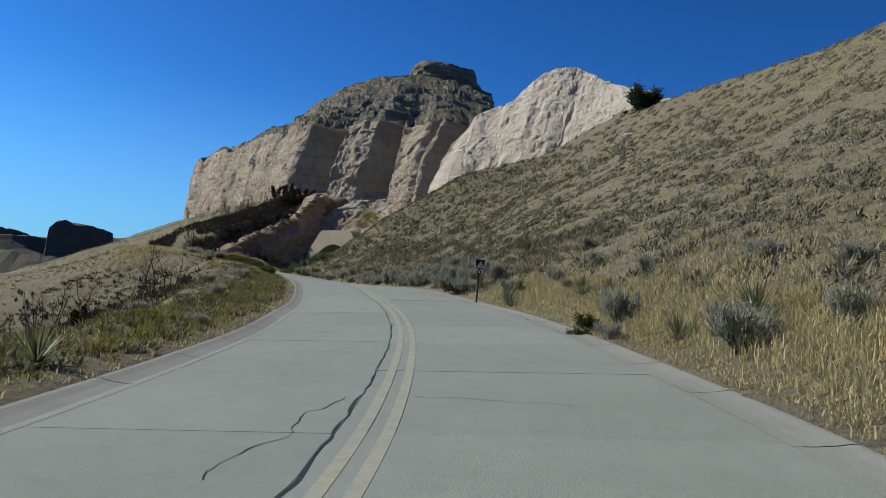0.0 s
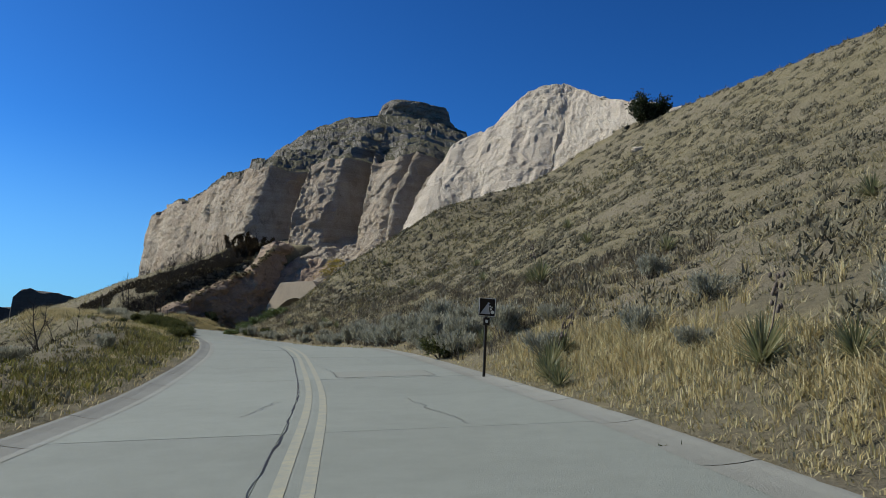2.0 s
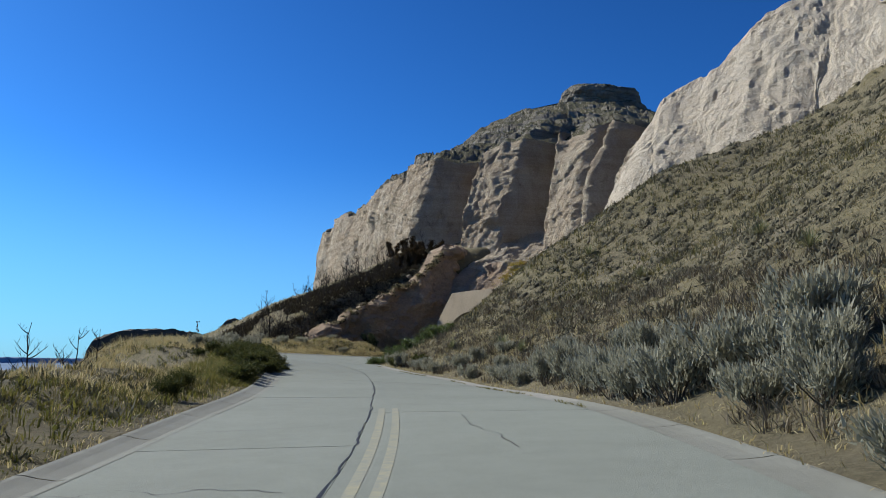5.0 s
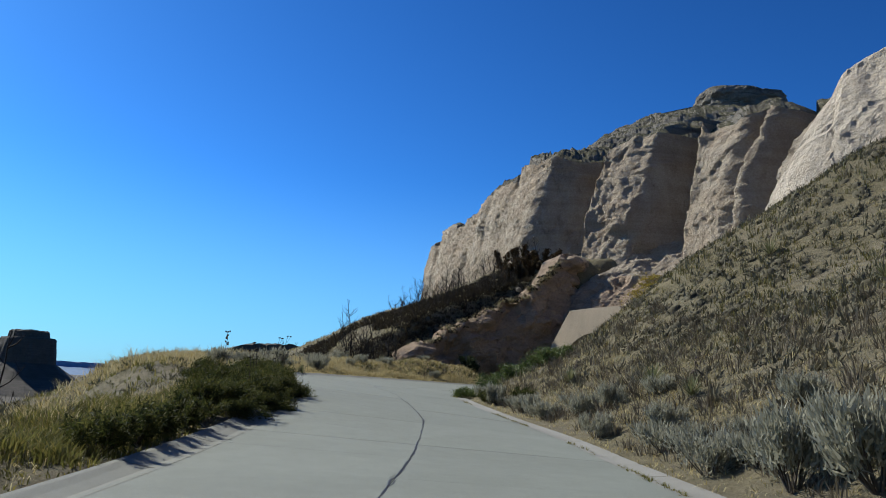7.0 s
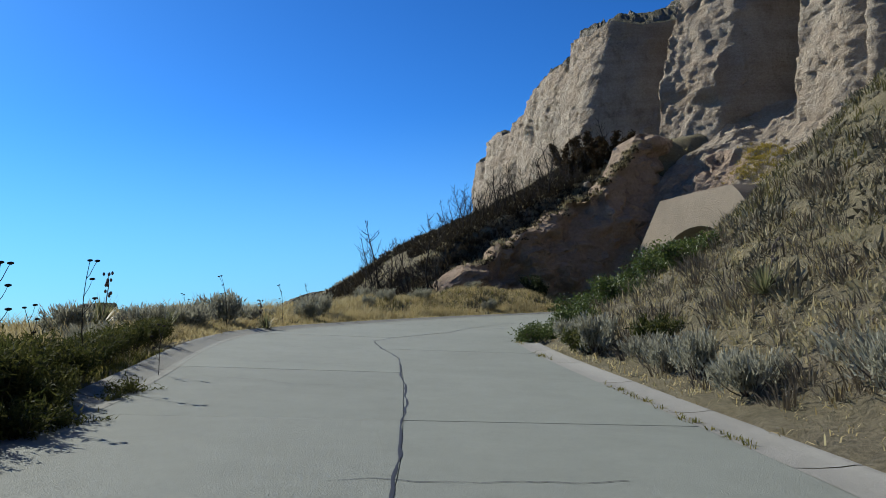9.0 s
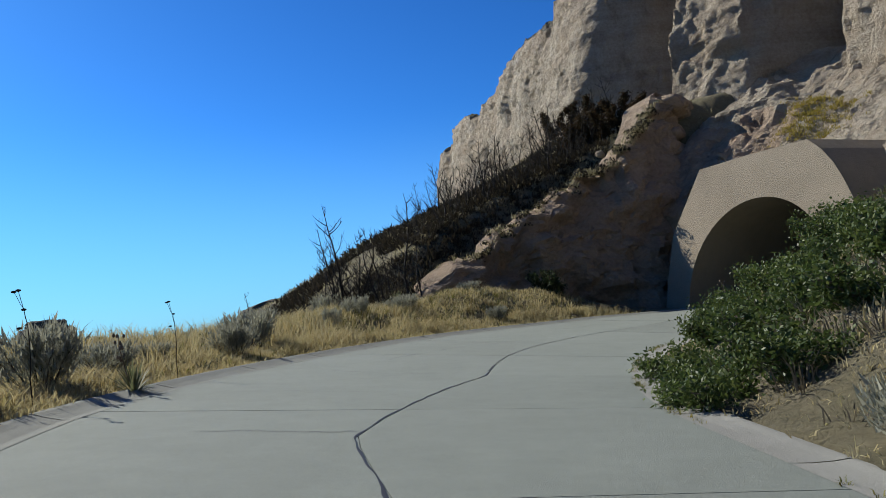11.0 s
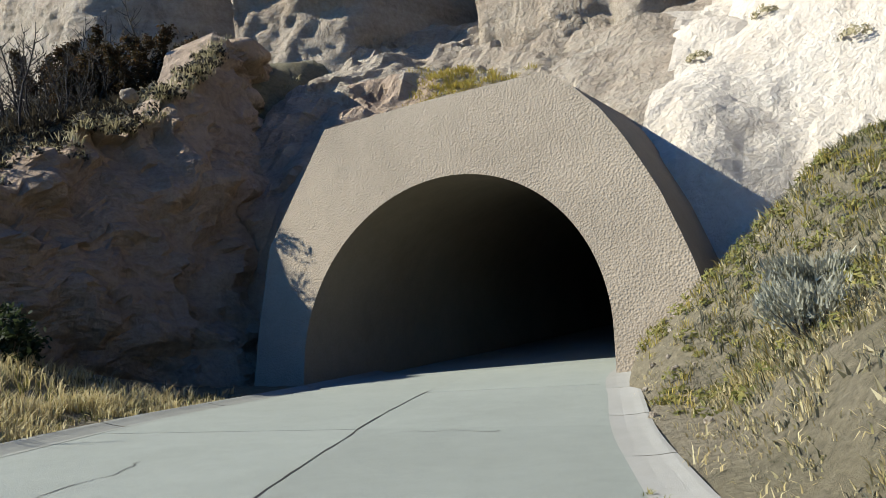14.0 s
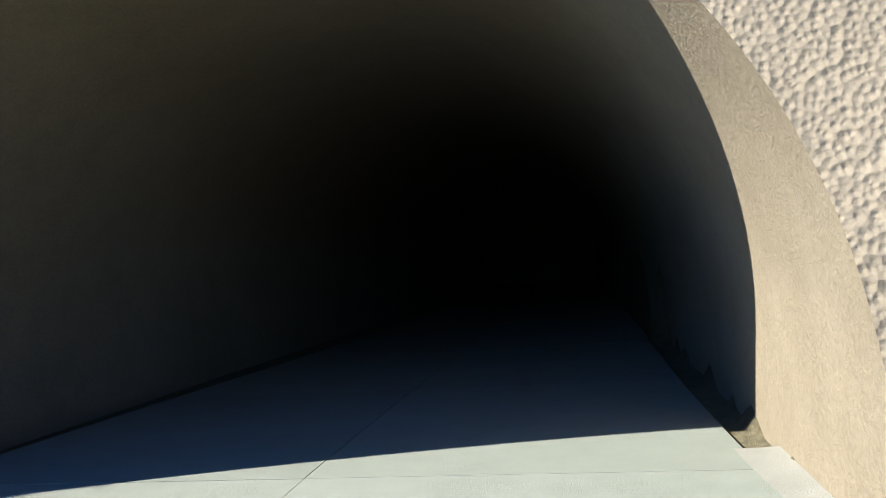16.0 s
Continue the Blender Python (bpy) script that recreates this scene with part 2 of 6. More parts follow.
def concrete_material(name, tone, stain, rough=0.85, relief=0.012, grain=60.0, vary=True, pebbles=0.0):
    m, n, b = material(name, rough)
    tone, stain = worn(tone), worn(stain)
    p = position(n)
    big = noise_tex(n, p, 0.35, 6, 0.65, 0.4)
    mids = noise_tex(n, p, 2.4, 8, 0.7)
    fine = noise_tex(n, p, grain, 5, 0.7)
    c = mix(n, ramp(n, big, ((0.35, (0, 0, 0)), (0.7, (1, 1, 1)))), tone, stain)
    c = mix(n, 0.3, c, ramp(n, mids, ((0.3, tuple(k * 0.62 for k in tone)), (0.7, tuple(min(k * 1.2, 0.8) for k in tone)))))
    c = mix(n, 0.25, c, ramp(n, fine, ((0.3, tuple(k * 0.5 for k in tone)), (0.7, tuple(min(k * 1.3, 0.8) for k in tone)))))
    if vary:
        info = n.nodes.new("ShaderNodeObjectInfo")
        c = mix(n, 0.22, c, ramp(n, info.outputs["Random"], ((0.0, tuple(k * 0.72 for k in tone)), (1.0, tuple(k * 1.2 for k in tone)))))
    n.links.new(c, b.inputs["Base Color"])
    if pebbles:
        cells = node(n, "ShaderNodeTexVoronoi", Scale=pebbles, Randomness=1.0)
        cells.feature = "SMOOTH_F1"
        cells.inputs["Smoothness"].default_value = 0.5
        shake = n.nodes.new("ShaderNodeVectorMath")
        shake.operation = "MULTIPLY_ADD"
        shake.inputs[1].default_value = (0.16, 0.16, 0.16)
        n.links.new(node(n, "ShaderNodeTexNoise", Scale=7.0, Detail=3.0).outputs["Color"], shake.inputs[0])
        n.links.new(p, shake.inputs[2])
        n.links.new(shake.outputs[0], cells.inputs["Vector"])
        rough_top = n.nodes.new("ShaderNodeMath")
        rough_top.operation = "MULTIPLY_ADD"
        rough_top.inputs[1].default_value = 0.35
        n.links.new(fine, rough_top.inputs[0])
        n.links.new(cells.outputs["Distance"], rough_top.inputs[2])
        fine = rough_top.outputs[0]
    bump(n, b, fine, 0.8, relief)
    return m


SLAB = concrete_material("road_concrete", (0.242, 0.262, 0.230), (0.182, 0.194, 0.168))
GUTTER = concrete_material("gutter_concrete", (0.245, 0.25, 0.22), (0.165, 0.16, 0.135))
KERB = concrete_material("kerb_concrete", (0.31, 0.305, 0.275), (0.22, 0.212, 0.185))
STUCCO = concrete_material("portal_concrete", (0.31, 0.257, 0.188), (0.205, 0.168, 0.122), 0.95, 0.024, 30.0, False, 20.0)
LINING = concrete_material("tunnel_lining", (0.28, 0.235, 0.172), (0.19, 0.152, 0.105), 0.9, 0.02, 20.0, False)
TAR, _, tb = material("tar_sealant", 0.55)
tb.inputs["Base Color"].default_value = (0.022, 0.021, 0.02, 1)
PAINT, pn, pb = material("worn_yellow_paint", 0.8)
pwear = noise_tex(pn, position(pn), 6.0, 8, 0.75)
pn.links.new(ramp(pn, pwear, ((0.42, (0.205, 0.212, 0.18)), (0.70, (0.295, 0.275, 0.18)))), pb.inputs["Base Color"])

# ---- the road's line ----
ROAD = smooth_line([
    (-9.5, -34.0, -1.5, 0.075), (-6.4, -20.0, -0.65, 0.075), (-4.2, -11.0, -0.15, 0.075), (-2.25, -3.0, 0.23, 0.075), (-0.75, 6.6, 0.64, 0.075), (-0.1, 13.6, 0.97, 0.075),
    (0.32, 21.0, 1.24, 0.072), (0.4, 30.0, 1.66, 0.058), (0.3, 36.0, 1.97, 0.042), (-0.15, 42.0, 2.22, 0.026), (-0.95, 49.0, 2.38, 0.0),
    (-2.1, 55.3, 2.55, -0.03), (-3.3, 61.1, 2.83, -0.06), (-5.2, 68.0, 3.14, -0.085), (-7.3, 75.0, 3.46, -0.085), (-8.35, 81.0, 3.58, -0.085),
    (-8.1, 88.0, 3.62, -0.085), (-6.7, 94.0, 3.62, -0.085), (-4.4, 98.6, 3.62, -0.08), (-2.3, 102.0, 3.69, -0.06), (0.6, 105.9, 3.75, -0.03),
    (5.0, 109.6, 3.85, -0.02), (13.0, 115.6, 4.1, 0.0), (29.0, 127.6, 4.6, 0.0), (45.0, 139.6, 5.1, 0.0)], 0.5)
ROAD_S = np.r_[0, np.cumsum(np.hypot(*np.diff(ROAD[:, :2], axis=0).T))]
ROAD_T = np.gradient(ROAD[:, :2], axis=0)
ROAD_T /= np.linalg.norm(ROAD_T, axis=1)[:, None]


def road_at(s):
    """Centre, tangent, height and bank of the road at the arc lengths s."""
    return [np.interp(s, ROAD_S, c) for c in (ROAD[:, 0], ROAD[:, 1], ROAD_T[:, 0], ROAD_T[:, 1], ROAD[:, 2], ROAD[:, 3])]


def s_of_y(y):
    return float(np.interp(y, ROAD[:, 1], ROAD_S))


def left_half(y):
    return np.interp(y, [-40, 40, 66, 78, 95, 103, 106], [2.9, 2.8, 2.65, 3.8, 4.2, 3.8, 3.4])


def right_half(y):
    return np.interp(y, [-40, 55, 78, 95, 103, 106], [3.95, 4.1, 3.3, 3.4, 3.5, 3.4])


def middle(y):
    """How far right of the line the joint between the lanes runs."""
    return np.interp(y, [48, 55, 63, 72, 76.5, 80, 83, 88.5, 95], [0, 0.4, 0.65, 0.5, -0.3, 0.3, 0.8, 0.26, 0])


def on_road(s, lat, up=0.0):
    x, y, tx, ty, z, bank = road_at(s)
    return np.stack([x + lat * ty, y - lat * tx, z + bank * lat + up], -1)


# ---- the lie of the land ----
CLIFF = smooth_line([(-34, 215), (-24, 177), (-17, 161), (-10.8, 143.5), (-6.8, 132.0), (-1.4, 126.3), (3.5, 122.6), (8.3, 118.2), (12.6, 112.6), (16.2, 106.6)], 0.4)
CLIFF_S = np.r_[0, np.cumsum(np.hypot(*np.diff(CLIFF, axis=0).T))]
TOE = smooth_line([(-3, -60), (-1, -30), (0.6, -12), (1.9, -3), (3.3, 6.6), (3.9, 13.6), (4.3, 21), (4.4, 30), (4.2, 38), (3.4, 47), (1.9, 56), (0.6, 62), (-1.3, 69), (-3.7, 75.5), (-4.9, 81), (-4.7, 88), (-3.2, 93.5), (-1.0, 97.2), (2.0, 100.3), (5.0, 102.6), (7.4, 105.6), (10, 112), (12, 125), (14, 160)], 0.6)
CUT = smooth_line([(-60, 88), (-30, 99), (-16, 104), (-9.5, 109), (-5.2, 112.4), (-1.5, 113.6), (4, 116), (20, 125)], 0.6)
PORTAL_C, PORTAL_A, PORTAL_N = np.array([1.0, 106.6]), np.array([0.6, -0.8]), np.array([0.8, 0.6])


def land(x, y, rough=True):
    """The height of the ground."""
    shape = np.shape(x)
    x, y = np.asarray(x, float).ravel(), np.asarray(y, float).ravel()
    s, lat, near = beside(ROAD, x, y)
    zr, bank, ry = ROAD[near, 2], ROAD[near, 3], ROAD[near, 1]
    wl, wr = left_half(ry) + 0.5, right_half(ry) + 0.48
    edge_r, edge_l = zr + bank * wr, zr - bank * wl
    bumps = fbm(x * 0.35, y * 0.35, 0, 4) * 0.16 + fbm(x * 0.07, y * 0.07, 3, 3) * 0.7 * step(3, 25, np.abs(lat))
    # the hill on the right, up to its crest
    _, lr, _ = beside(TOE, x, y)
    lr = np.maximum(lr - 0.7, 0)
    a = np.interp(y, [0, 60, 78, 86, 94.5, 99.8, 103.2, 106.5, 112, 122], [0.47, 0.47, 0.48, 0.59, 0.68, 0.84, 0.95, 1.25, 0.9, 0.2])
    crest = 36 + 2.5 * vnoise(y * 0.06, 4.0) + np.interp(y, [-60, -20, 10], [30, 18, 0])
    lc = np.minimum(lr, crest)
    hill = 0.47 * lc + 0.005 * lc ** 2 + (a - 0.47) * lc * np.exp(-(lc / 26) ** 3)
    soft = np.maximum(lr - crest, 0)
    hill = hill + np.where(soft < 8, 0.45 * soft - 0.05 * soft ** 2, 0.4 - 0.28 * (soft - 8))
    hill = np.maximum(hill, -20) * step(-0.2, 1.2, lr)
    right = edge_r + 0.05 + hill + 3.0 * np.exp(-((x - 17.5) ** 2 / 30 + (y - 99) ** 2 / 40)) + 1.25 * np.exp(-((y - 82) / 6.0) ** 2) * step(4, 10, lr) * step(27, 18, lr)
    # the left verge, its knoll and the valley beyond
    ll = np.maximum(-lat - wl, 0)
    knoll = np.interp(ry, [-20, 8, 20, 30, 40, 50, 60, 80, 92, 100], [0.05, 0.0, 0.0, 0.1, 0.5, 0.55, 0.0, 0.45, 0.9, 1.6])
    knoll = knoll * (1 - 0.85 * step(-7.5, -1.0, (x - PORTAL_C[0]) * PORTAL_N[0] + (y - PORTAL_C[1]) * PORTAL_N[1]))
    start = np.interp(ry, [-20, 12, 30, 46, 62, 75, 85, 95], [1.6, 1.8, 3.2, 3, 1.5, 4.5, 8, 10])
    steep = np.interp(ry, [40, 75], [0.6, 0.36])
    fall = np.maximum(ll - start, 0)
    left = edge_l + 0.03 + knoll * step(0.2, 4.5, ll) - np.minimum(steep * fall * step(0, 4, fall), 14)
    # the talus below the bluff, cut away beside the road
    _, dc, _ = beside(CLIFF, x, y)
    talus = 17.2 - 0.44 * np.maximum(dc, 0) + np.minimum(np.maximum(-dc, 0) * 0.3, 6)
    talus = talus - 6 * step(150, 215, y) * step(-12, -40, x)
    _, cutside, _ = beside(CUT, x, y)
    behind = step(-2.6, -7.0, cutside)
    left = np.where(y > 85, np.maximum(left, left + (talus - left) * behind * (talus > left)), left)
    z = np.where(lat > 0, right, left)
    # nothing fills the tunnel or the notch before it
    depth = (x - PORTAL_C[0]) * PORTAL_N[0] + (y - PORTAL_C[1]) * PORTAL_N[1]
    across = (x - PORTAL_C[0]) * PORTAL_A[0] + (y - PORTAL_C[1]) * PORTAL_A[1]
    bored = (depth > -0.5) & (across > -7.0) & (across < 3.95)
    z = np.where(bored, np.minimum(z, 3.58 + 0.03 * np.maximum(depth, 0)), z)
    z = np.where((across > -11.3) & (across < -6.0) & (depth > 2.0) & (depth < 18), np.minimum(z, 11.0), z)
    rising = 3.8 + 0.80 * np.clip(across - 4.0, 0, 6.0) + 0.12 * np.clip(depth, -3, 5)
    z = np.where(across > 3.95, np.maximum(z, z + (rising - z) * step(-4.0, -0.3, depth) * step(12, 8, across) * (depth < 6)), z)
    if rough:
        z = z + bumps * step(0.3, 3.5, np.where(lat > 0, lat - wr, -lat - wl)) * ~bored
    inside = np.minimum(wr - lat, lat + wl)
    z = np.where(inside > 0, np.where(bored, z, zr + bank * lat - 0.02 - 0.4 * np.clip(inside / 0.45, 0, 1)), z)
    # far off it levels out into the plain
    out = np.hypot(x, y - 60)
    far = step(190, 420, out)
    return (z * (1 - far) + (-26 + 3 * vnoise(x * 0.002, y * 0.002)) * far).reshape(shape)


def spaced(lo, hi, fine_lo, fine_hi, fine, mid):
    inner = np.arange(fine_lo, fine_hi + 1e-6, fine)
    a, b = np.arange(fine_hi + mid, hi, mid), np.arange(fine_lo - mid, lo, -mid)[::-1]
    grow = np.cumsum(mid * 1.25 ** np.arange(1, 34))
    grow = grow[grow < 4600]
    return np.r_[(b[0] - grow)[::-1], b, inner, a, a[-1] + grow]


gx, gy = spaced(-70, 62, -17, 12, 0.4, 0.9), spaced(-40, 190, -14, 112, 0.5, 1.0)
GX, GY = np.meshgrid(gx, gy)
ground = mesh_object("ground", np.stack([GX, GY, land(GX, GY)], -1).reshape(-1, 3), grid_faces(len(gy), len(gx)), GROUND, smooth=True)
tagged(ground, "dry grassland of tan soil and short bunch grass", "ground", kind="structure")

# ---- the road ----
road = empty("road", (0, 0, 0), "pale grey concrete road of jointed slabs with tar-filled cracks", "road", kind="structure")
S0, S1, SLAB_LENGTH = s_of_y(-30.0), ROAD_S[-1] - 12, 4.6


def ribbon(s, a, b, up, thick):
    """A solid strip along the road between the offsets a and b (arrays over s)."""
    cols = 7
    v = [on_road(s, a + (b - a) * k / (cols - 1), up) for k in range(cols)]
    top = np.stack(v, 1)
    n = len(s)
    verts = np.vstack([top.reshape(-1, 3), (top - (0, 0, thick)).reshape(-1, 3)])
    faces = [f[::-1] for f in grid_faces(n, cols)]
    o = n * cols
    for i in range(n - 1):
        for c, flip in ((0, False), (cols - 1, True)):
            q = (i * cols + c, (i + 1) * cols + c, (i + 1) * cols + c + o, i * cols + c + o)
            faces.append(q[::-1] if flip else q)
    for c in range(cols - 1):
        faces.append((c, c + 1, c + 1 + o, c + o)[::-1])
        k = (n - 1) * cols
        faces.append((k + c, k + c + 1, k + c + 1 + o, k + c + o))
    return verts, faces


edges_s = np.arange(S0, S1, SLAB_LENGTH)
bed_s = np.linspace(S0, S1, 260)
by = road_at(bed_s)[1]
v, f = ribbon(bed_s, -left_half(by) + 0.1, right_half(by) - 0.1, -0.028, 0.05)
mesh_object("joint_filler", v, f, TAR, road, "black tar in the joints between the slabs")
for k, s in enumerate(edges_s):
    ss = np.linspace(s + 0.007, min(s + SLAB_LENGTH, S1) - 0.007, 8)
    yy = road_at(ss)[1]
    for side in (-1, 1):
        a = -left_half(yy) - 0.03 if side < 0 else middle(yy) + 0.004
        b = middle(yy) - 0.004 if side < 0 else right_half(yy) + 0.03
        v, f = ribbon(ss, a, b, 0.0012 * math.sin(k * 2.7 + side), 0.06)
        mesh_object("slab", v, f, SLAB, road)


def centre_wave(s):
    return 0.03 * vnoise(s * 0.6, 1.0) + 0.02 * vnoise(s * 2.7, 2.0)


def strip(name, s, lat, width, up, mat, label):
    a, b = on_road(s, lat - width / 2, up), on_road(s, lat + width / 2, up)
    verts = np.stack([a, b], 1).reshape(-1, 3)
    return mesh_object(name, verts, [g[::-1] for g in grid_faces(len(s), 2)], mat, road, label)


cs = np.arange(S0, s_of_y(104.5), 0.12)
strip("centre_crack", cs, centre_wave(cs) + middle(road_at(cs)[1]), 0.024 + 0.018 * vnoise(cs * 3.0, 8.0), 0.005, TAR, "wandering black tar line along the middle")
ps = np.arange(S0, s_of_y(44), 0.5)
strip("yellow_line", ps, np.full(len(ps), 0.22), 0.12, 0.0045, PAINT, "worn yellow paint line")
strip("yellow_line", ps, np.full(len(ps), 0.47), 0.12, 0.0045, PAINT, "worn yellow paint line")

PATCH = concrete_material("repair_mortar", (0.245, 0.255, 0.222), (0.18, 0.186, 0.16))


def road_patch(y, a, b, length):
    ss = np.linspace(s_of_y(y), s_of_y(y) + length, 5)
    v, f = ribbon(ss, np.full(5, a), np.full(5, b), 0.0045, 0.02)
    mesh_object("repair_patch", v, f, PATCH, road, "rectangular repair in the concrete")
    fine_s = np.linspace(ss[0], ss[-1], 9)
    for lat in (a, b):
        strip("sawn_joint", fine_s, np.full(9, lat), 0.02, 0.0085, TAR, "tarred saw cut round the repair")
    for end in (ss[0], ss[-1]):
        strip("sawn_joint", np.array([end - 0.012, end + 0.012]), np.full(2, (a + b) / 2), b - a, 0.0085, TAR, "tarred saw cut round the repair")


for y, a, b, length in ((24.6, 0.95, 3.35, 1.9),):
    road_patch(y, a, b, length)


def road_crack(y, lat0, lat1, drift, seed):
    """A thin wandering crack across or along the slabs."""
    n = 40
    f = np.linspace(0, 1, n)
    lat = lat0 + (lat1 - lat0) * f + 0.10 * vnoise(f * 7, seed) + 0.04 * vnoise(f * 23, seed + 3)
    ss = s_of_y(y) + drift * f + 0.14 * vnoise(f * 6, seed + 9) + 0.05 * vnoise(f * 21, seed + 5)
    across = np.abs(lat1 - lat0) > drift
    w = 0.006 + 0.004 * vnoise(f * 11, seed)
    a = on_road(ss - (w if across else 0), lat - (0 if across else w), 0.0045)
    b = on_road(ss + (w if across else 0), lat + (0 if across else w), 0.0045)
    verts = np.stack([a, b], 1).reshape(-1, 3)
    g = grid_faces(n, 2)
    mesh_object("crack", verts, g if across else [q[::-1] for q in g], TAR, road, "thin black crack")


cracks = random.Random(9)
for k in range(34):
    y = -8 + 3.25 * k + cracks.uniform(-1.2, 1.2)
    if cracks.random() < 0.6:
        side = cracks.choice((-1, 1))
        road_crack(y, side * cracks.uniform(0.1, 0.6), side * cracks.uniform(2.0, 2.9), cracks.uniform(-0.6, 0.6), k * 3.7)
    else:
        lat = cracks.uniform(-2.3, 2.6)
        road_crack(y, lat, lat + cracks.uniform(-0.5, 0.5), cracks.uniform(2.0, 4.5), k * 3.7)

# ---- gutters ----
for side in (-1, 1):
    gut = empty("gutter", (0, 0, 0), "weathered concrete gutter along the road's edge", "gutter", "road gutters", kind="structure")
    for s in np.arange(S0, s_of_y(107.5), 3.05):
        ss = np.linspace(s + 0.01, s + 3.03, 6)
        yy = road_at(ss)[1]
        prof = [(0.0, 0.0), (0.16, -0.012), (0.36, 0.02), (0.5, 0.055), (0.58, 0.06), (0.60, -0.2)] if side < 0 else [(0.0, 0.0), (0.2, 0.0), (0.38, 0.012), (0.50, 0.03), (0.56, 0.03), (0.58, -0.2)]
        w = left_half(yy) if side < 0 else right_half(yy)
        cols = [on_road(ss, side * (w - 0.05 + o), h + 0.004) for o, h in prof]
        verts = np.stack(cols, 1).reshape(-1, 3)
        g = grid_faces(len(ss), len(prof))
        mesh_object("gutter_block", verts, g if side < 0 else [q[::-1] for q in g], KERB if side > 0 and yy[0] > 43 else GUTTER, gut)

# ---- the bluff ----
def clear_tunnel(x, y, z):
    """Keeps rock above the bore."""
    d = (x - PORTAL_C[0]) * PORTAL_N[0] + (y - PORTAL_C[1]) * PORTAL_N[1]
    q = (x - PORTAL_C[0]) * PORTAL_A[0] + (y - PORTAL_C[1]) * PORTAL_A[1]
    return np.where((d > 0.3) & (np.abs(q) < 5.5), np.maximum(z, 9.4 + 0.03 * d), z)


U = np.r_[np.arange(0, 70, 0.32), np.arange(70, CLIFF_S[-1], 0.19)]
CX, CY = np.interp(U, CLIFF_S, CLIFF[:, 0]), np.interp(U, CLIFF_S, CLIFF[:, 1])
ctx, cty = np.gradient(CX, U), np.gradient(CY, U)
cl = np.hypot(ctx, cty)
OUT = np.stack([cty / cl, -ctx / cl], -1)  # the open side


def along_cliff(x, y):
    return float(CLIFF_S[np.hypot(CLIFF[:, 0] - x, CLIFF[:, 1] - y).argmin()])


CLEFT_A, CLEFT_B = along_cliff(-1.4, 126.3), along_cliff(8.3, 118.2) - 1.6
CLEFT_C, CLEFT_D = CLEFT_B + 6.4, CLEFT_B + 10.4


def wall_profile(u, v):
    """Rounded buttresses (u along the wall, v up it): each swells towards the sun and falls away into the next cleft."""
    f = 0.9 * np.sin(u * 0.23) * step(90, 70, u) + 0.8 * vnoise(u * 0.11, 3.0)
    for c, low, high, round_off, rise in ((CLEFT_A, 4.2, 8.5, 8.5, 0.8), (CLEFT_B, 5.0, 7.0, 5.0, 0.8), (CLEFT_C, 0.3, 3.0, 1.8, 0.7), (CLEFT_D, 3.2, 4.5, 3.0, 1.0)):
        deep_in = low + high * v ** 1.4
        fall_off = np.clip((u - c + round_off) / round_off, 0, 1) ** 1.5
        f = f - deep_in * np.where(u < c, fall_off, np.clip(1 - (u - c) / rise, 0, 1) ** 1.3)
    # the hollow under the overhang of the middle buttress
    f = f - 2.0 * np.exp(-((u - CLEFT_B + 2.6) / 1.5) ** 2) * step(0.2, 0.3, v) * step(0.46, 0.40, v)
    # the smooth slab on its flank
    f = f + 0.7 * step(CLEFT_A + 3.2, CLEFT_A + 3.6, u) * step(CLEFT_A + 6.4, CLEFT_A + 6.0, u) * step(0.50, 0.55, v) * step(0.70, 0.64, v)
    return f


def wall_inset(u):
    return np.interp(u, [0, 80, 90, 104, 112, 124], [1.8, 2.4, 5.0, 5.5, 6.0, 8])


def wall_top(u):
    a, b, c, d = CLEFT_A, CLEFT_B, CLEFT_C, CLEFT_D
    z = np.interp(u, [0, 20, 40, 58, a - 16, a - 6, a - 2, a, a + 1.5, a + 4, b - 2.5, b, b + 1.2, c - 1, c, c + 1, d, 124], [31.8, 33.2, 31.4, 31.3, 30.5, 30.7, 31.4, 32.6, 30.4, 31.0, 31.0, 31.8, 30.2, 30.8, 31.4, 30.8, 29.8, 29.0])
    return z + 0.35 * vnoise(u * 0.9, 5.0) + 0.5 * vnoise(u * 0.3, 6.0)


V = np.linspace(0, 1, 165)
UU, VV = np.meshgrid(U, V)
top, bottom = wall_top(UU), np.interp(UU, [0, 60, 90, 124], [6, 9, 8, 8])
WZ = bottom + (top - bottom) * VV
lean = wall_inset(UU) * (0.25 * VV + 0.75 * VV ** 2.6)
stand = wall_profile(UU + 0.7 * vnoise(UU * 0.12, WZ * 0.16) + 0.06 * vnoise(UU * 0.6, WZ * 0.6), VV)
bx0, by0 = np.interp(UU, U, CX), np.interp(UU, U, CY)
ledges = 0.55 * np.tanh(3 * np.sin(WZ * 1.25 + 2 * vnoise(UU * 0.12, WZ * 0.3))) * step(0.1, 0.9, VV)
relief = 0.6 * fbm(UU * 0.13, WZ * 0.07, 3.0, 3, 0.5) + crags(UU, WZ, 4.4, 5.2, 0.16) + fractured(UU, WZ, 0.60) + 0.07 * fbm(UU * 3.1, WZ * 3.6, 11.0, 2, 0.6) + crags(UU, WZ, 1.1, 0.7, 0.06) + 0.09 * ledges
off = stand + relief * 1.0 - lean
side_x, side_y = np.interp(UU, U, OUT[:, 0]), np.interp(UU, U, OUT[:, 1])
WX, WY = bx0 + side_x * off, by0 + side_y * off
WZ = clear_tunnel(WX, WY, WZ)
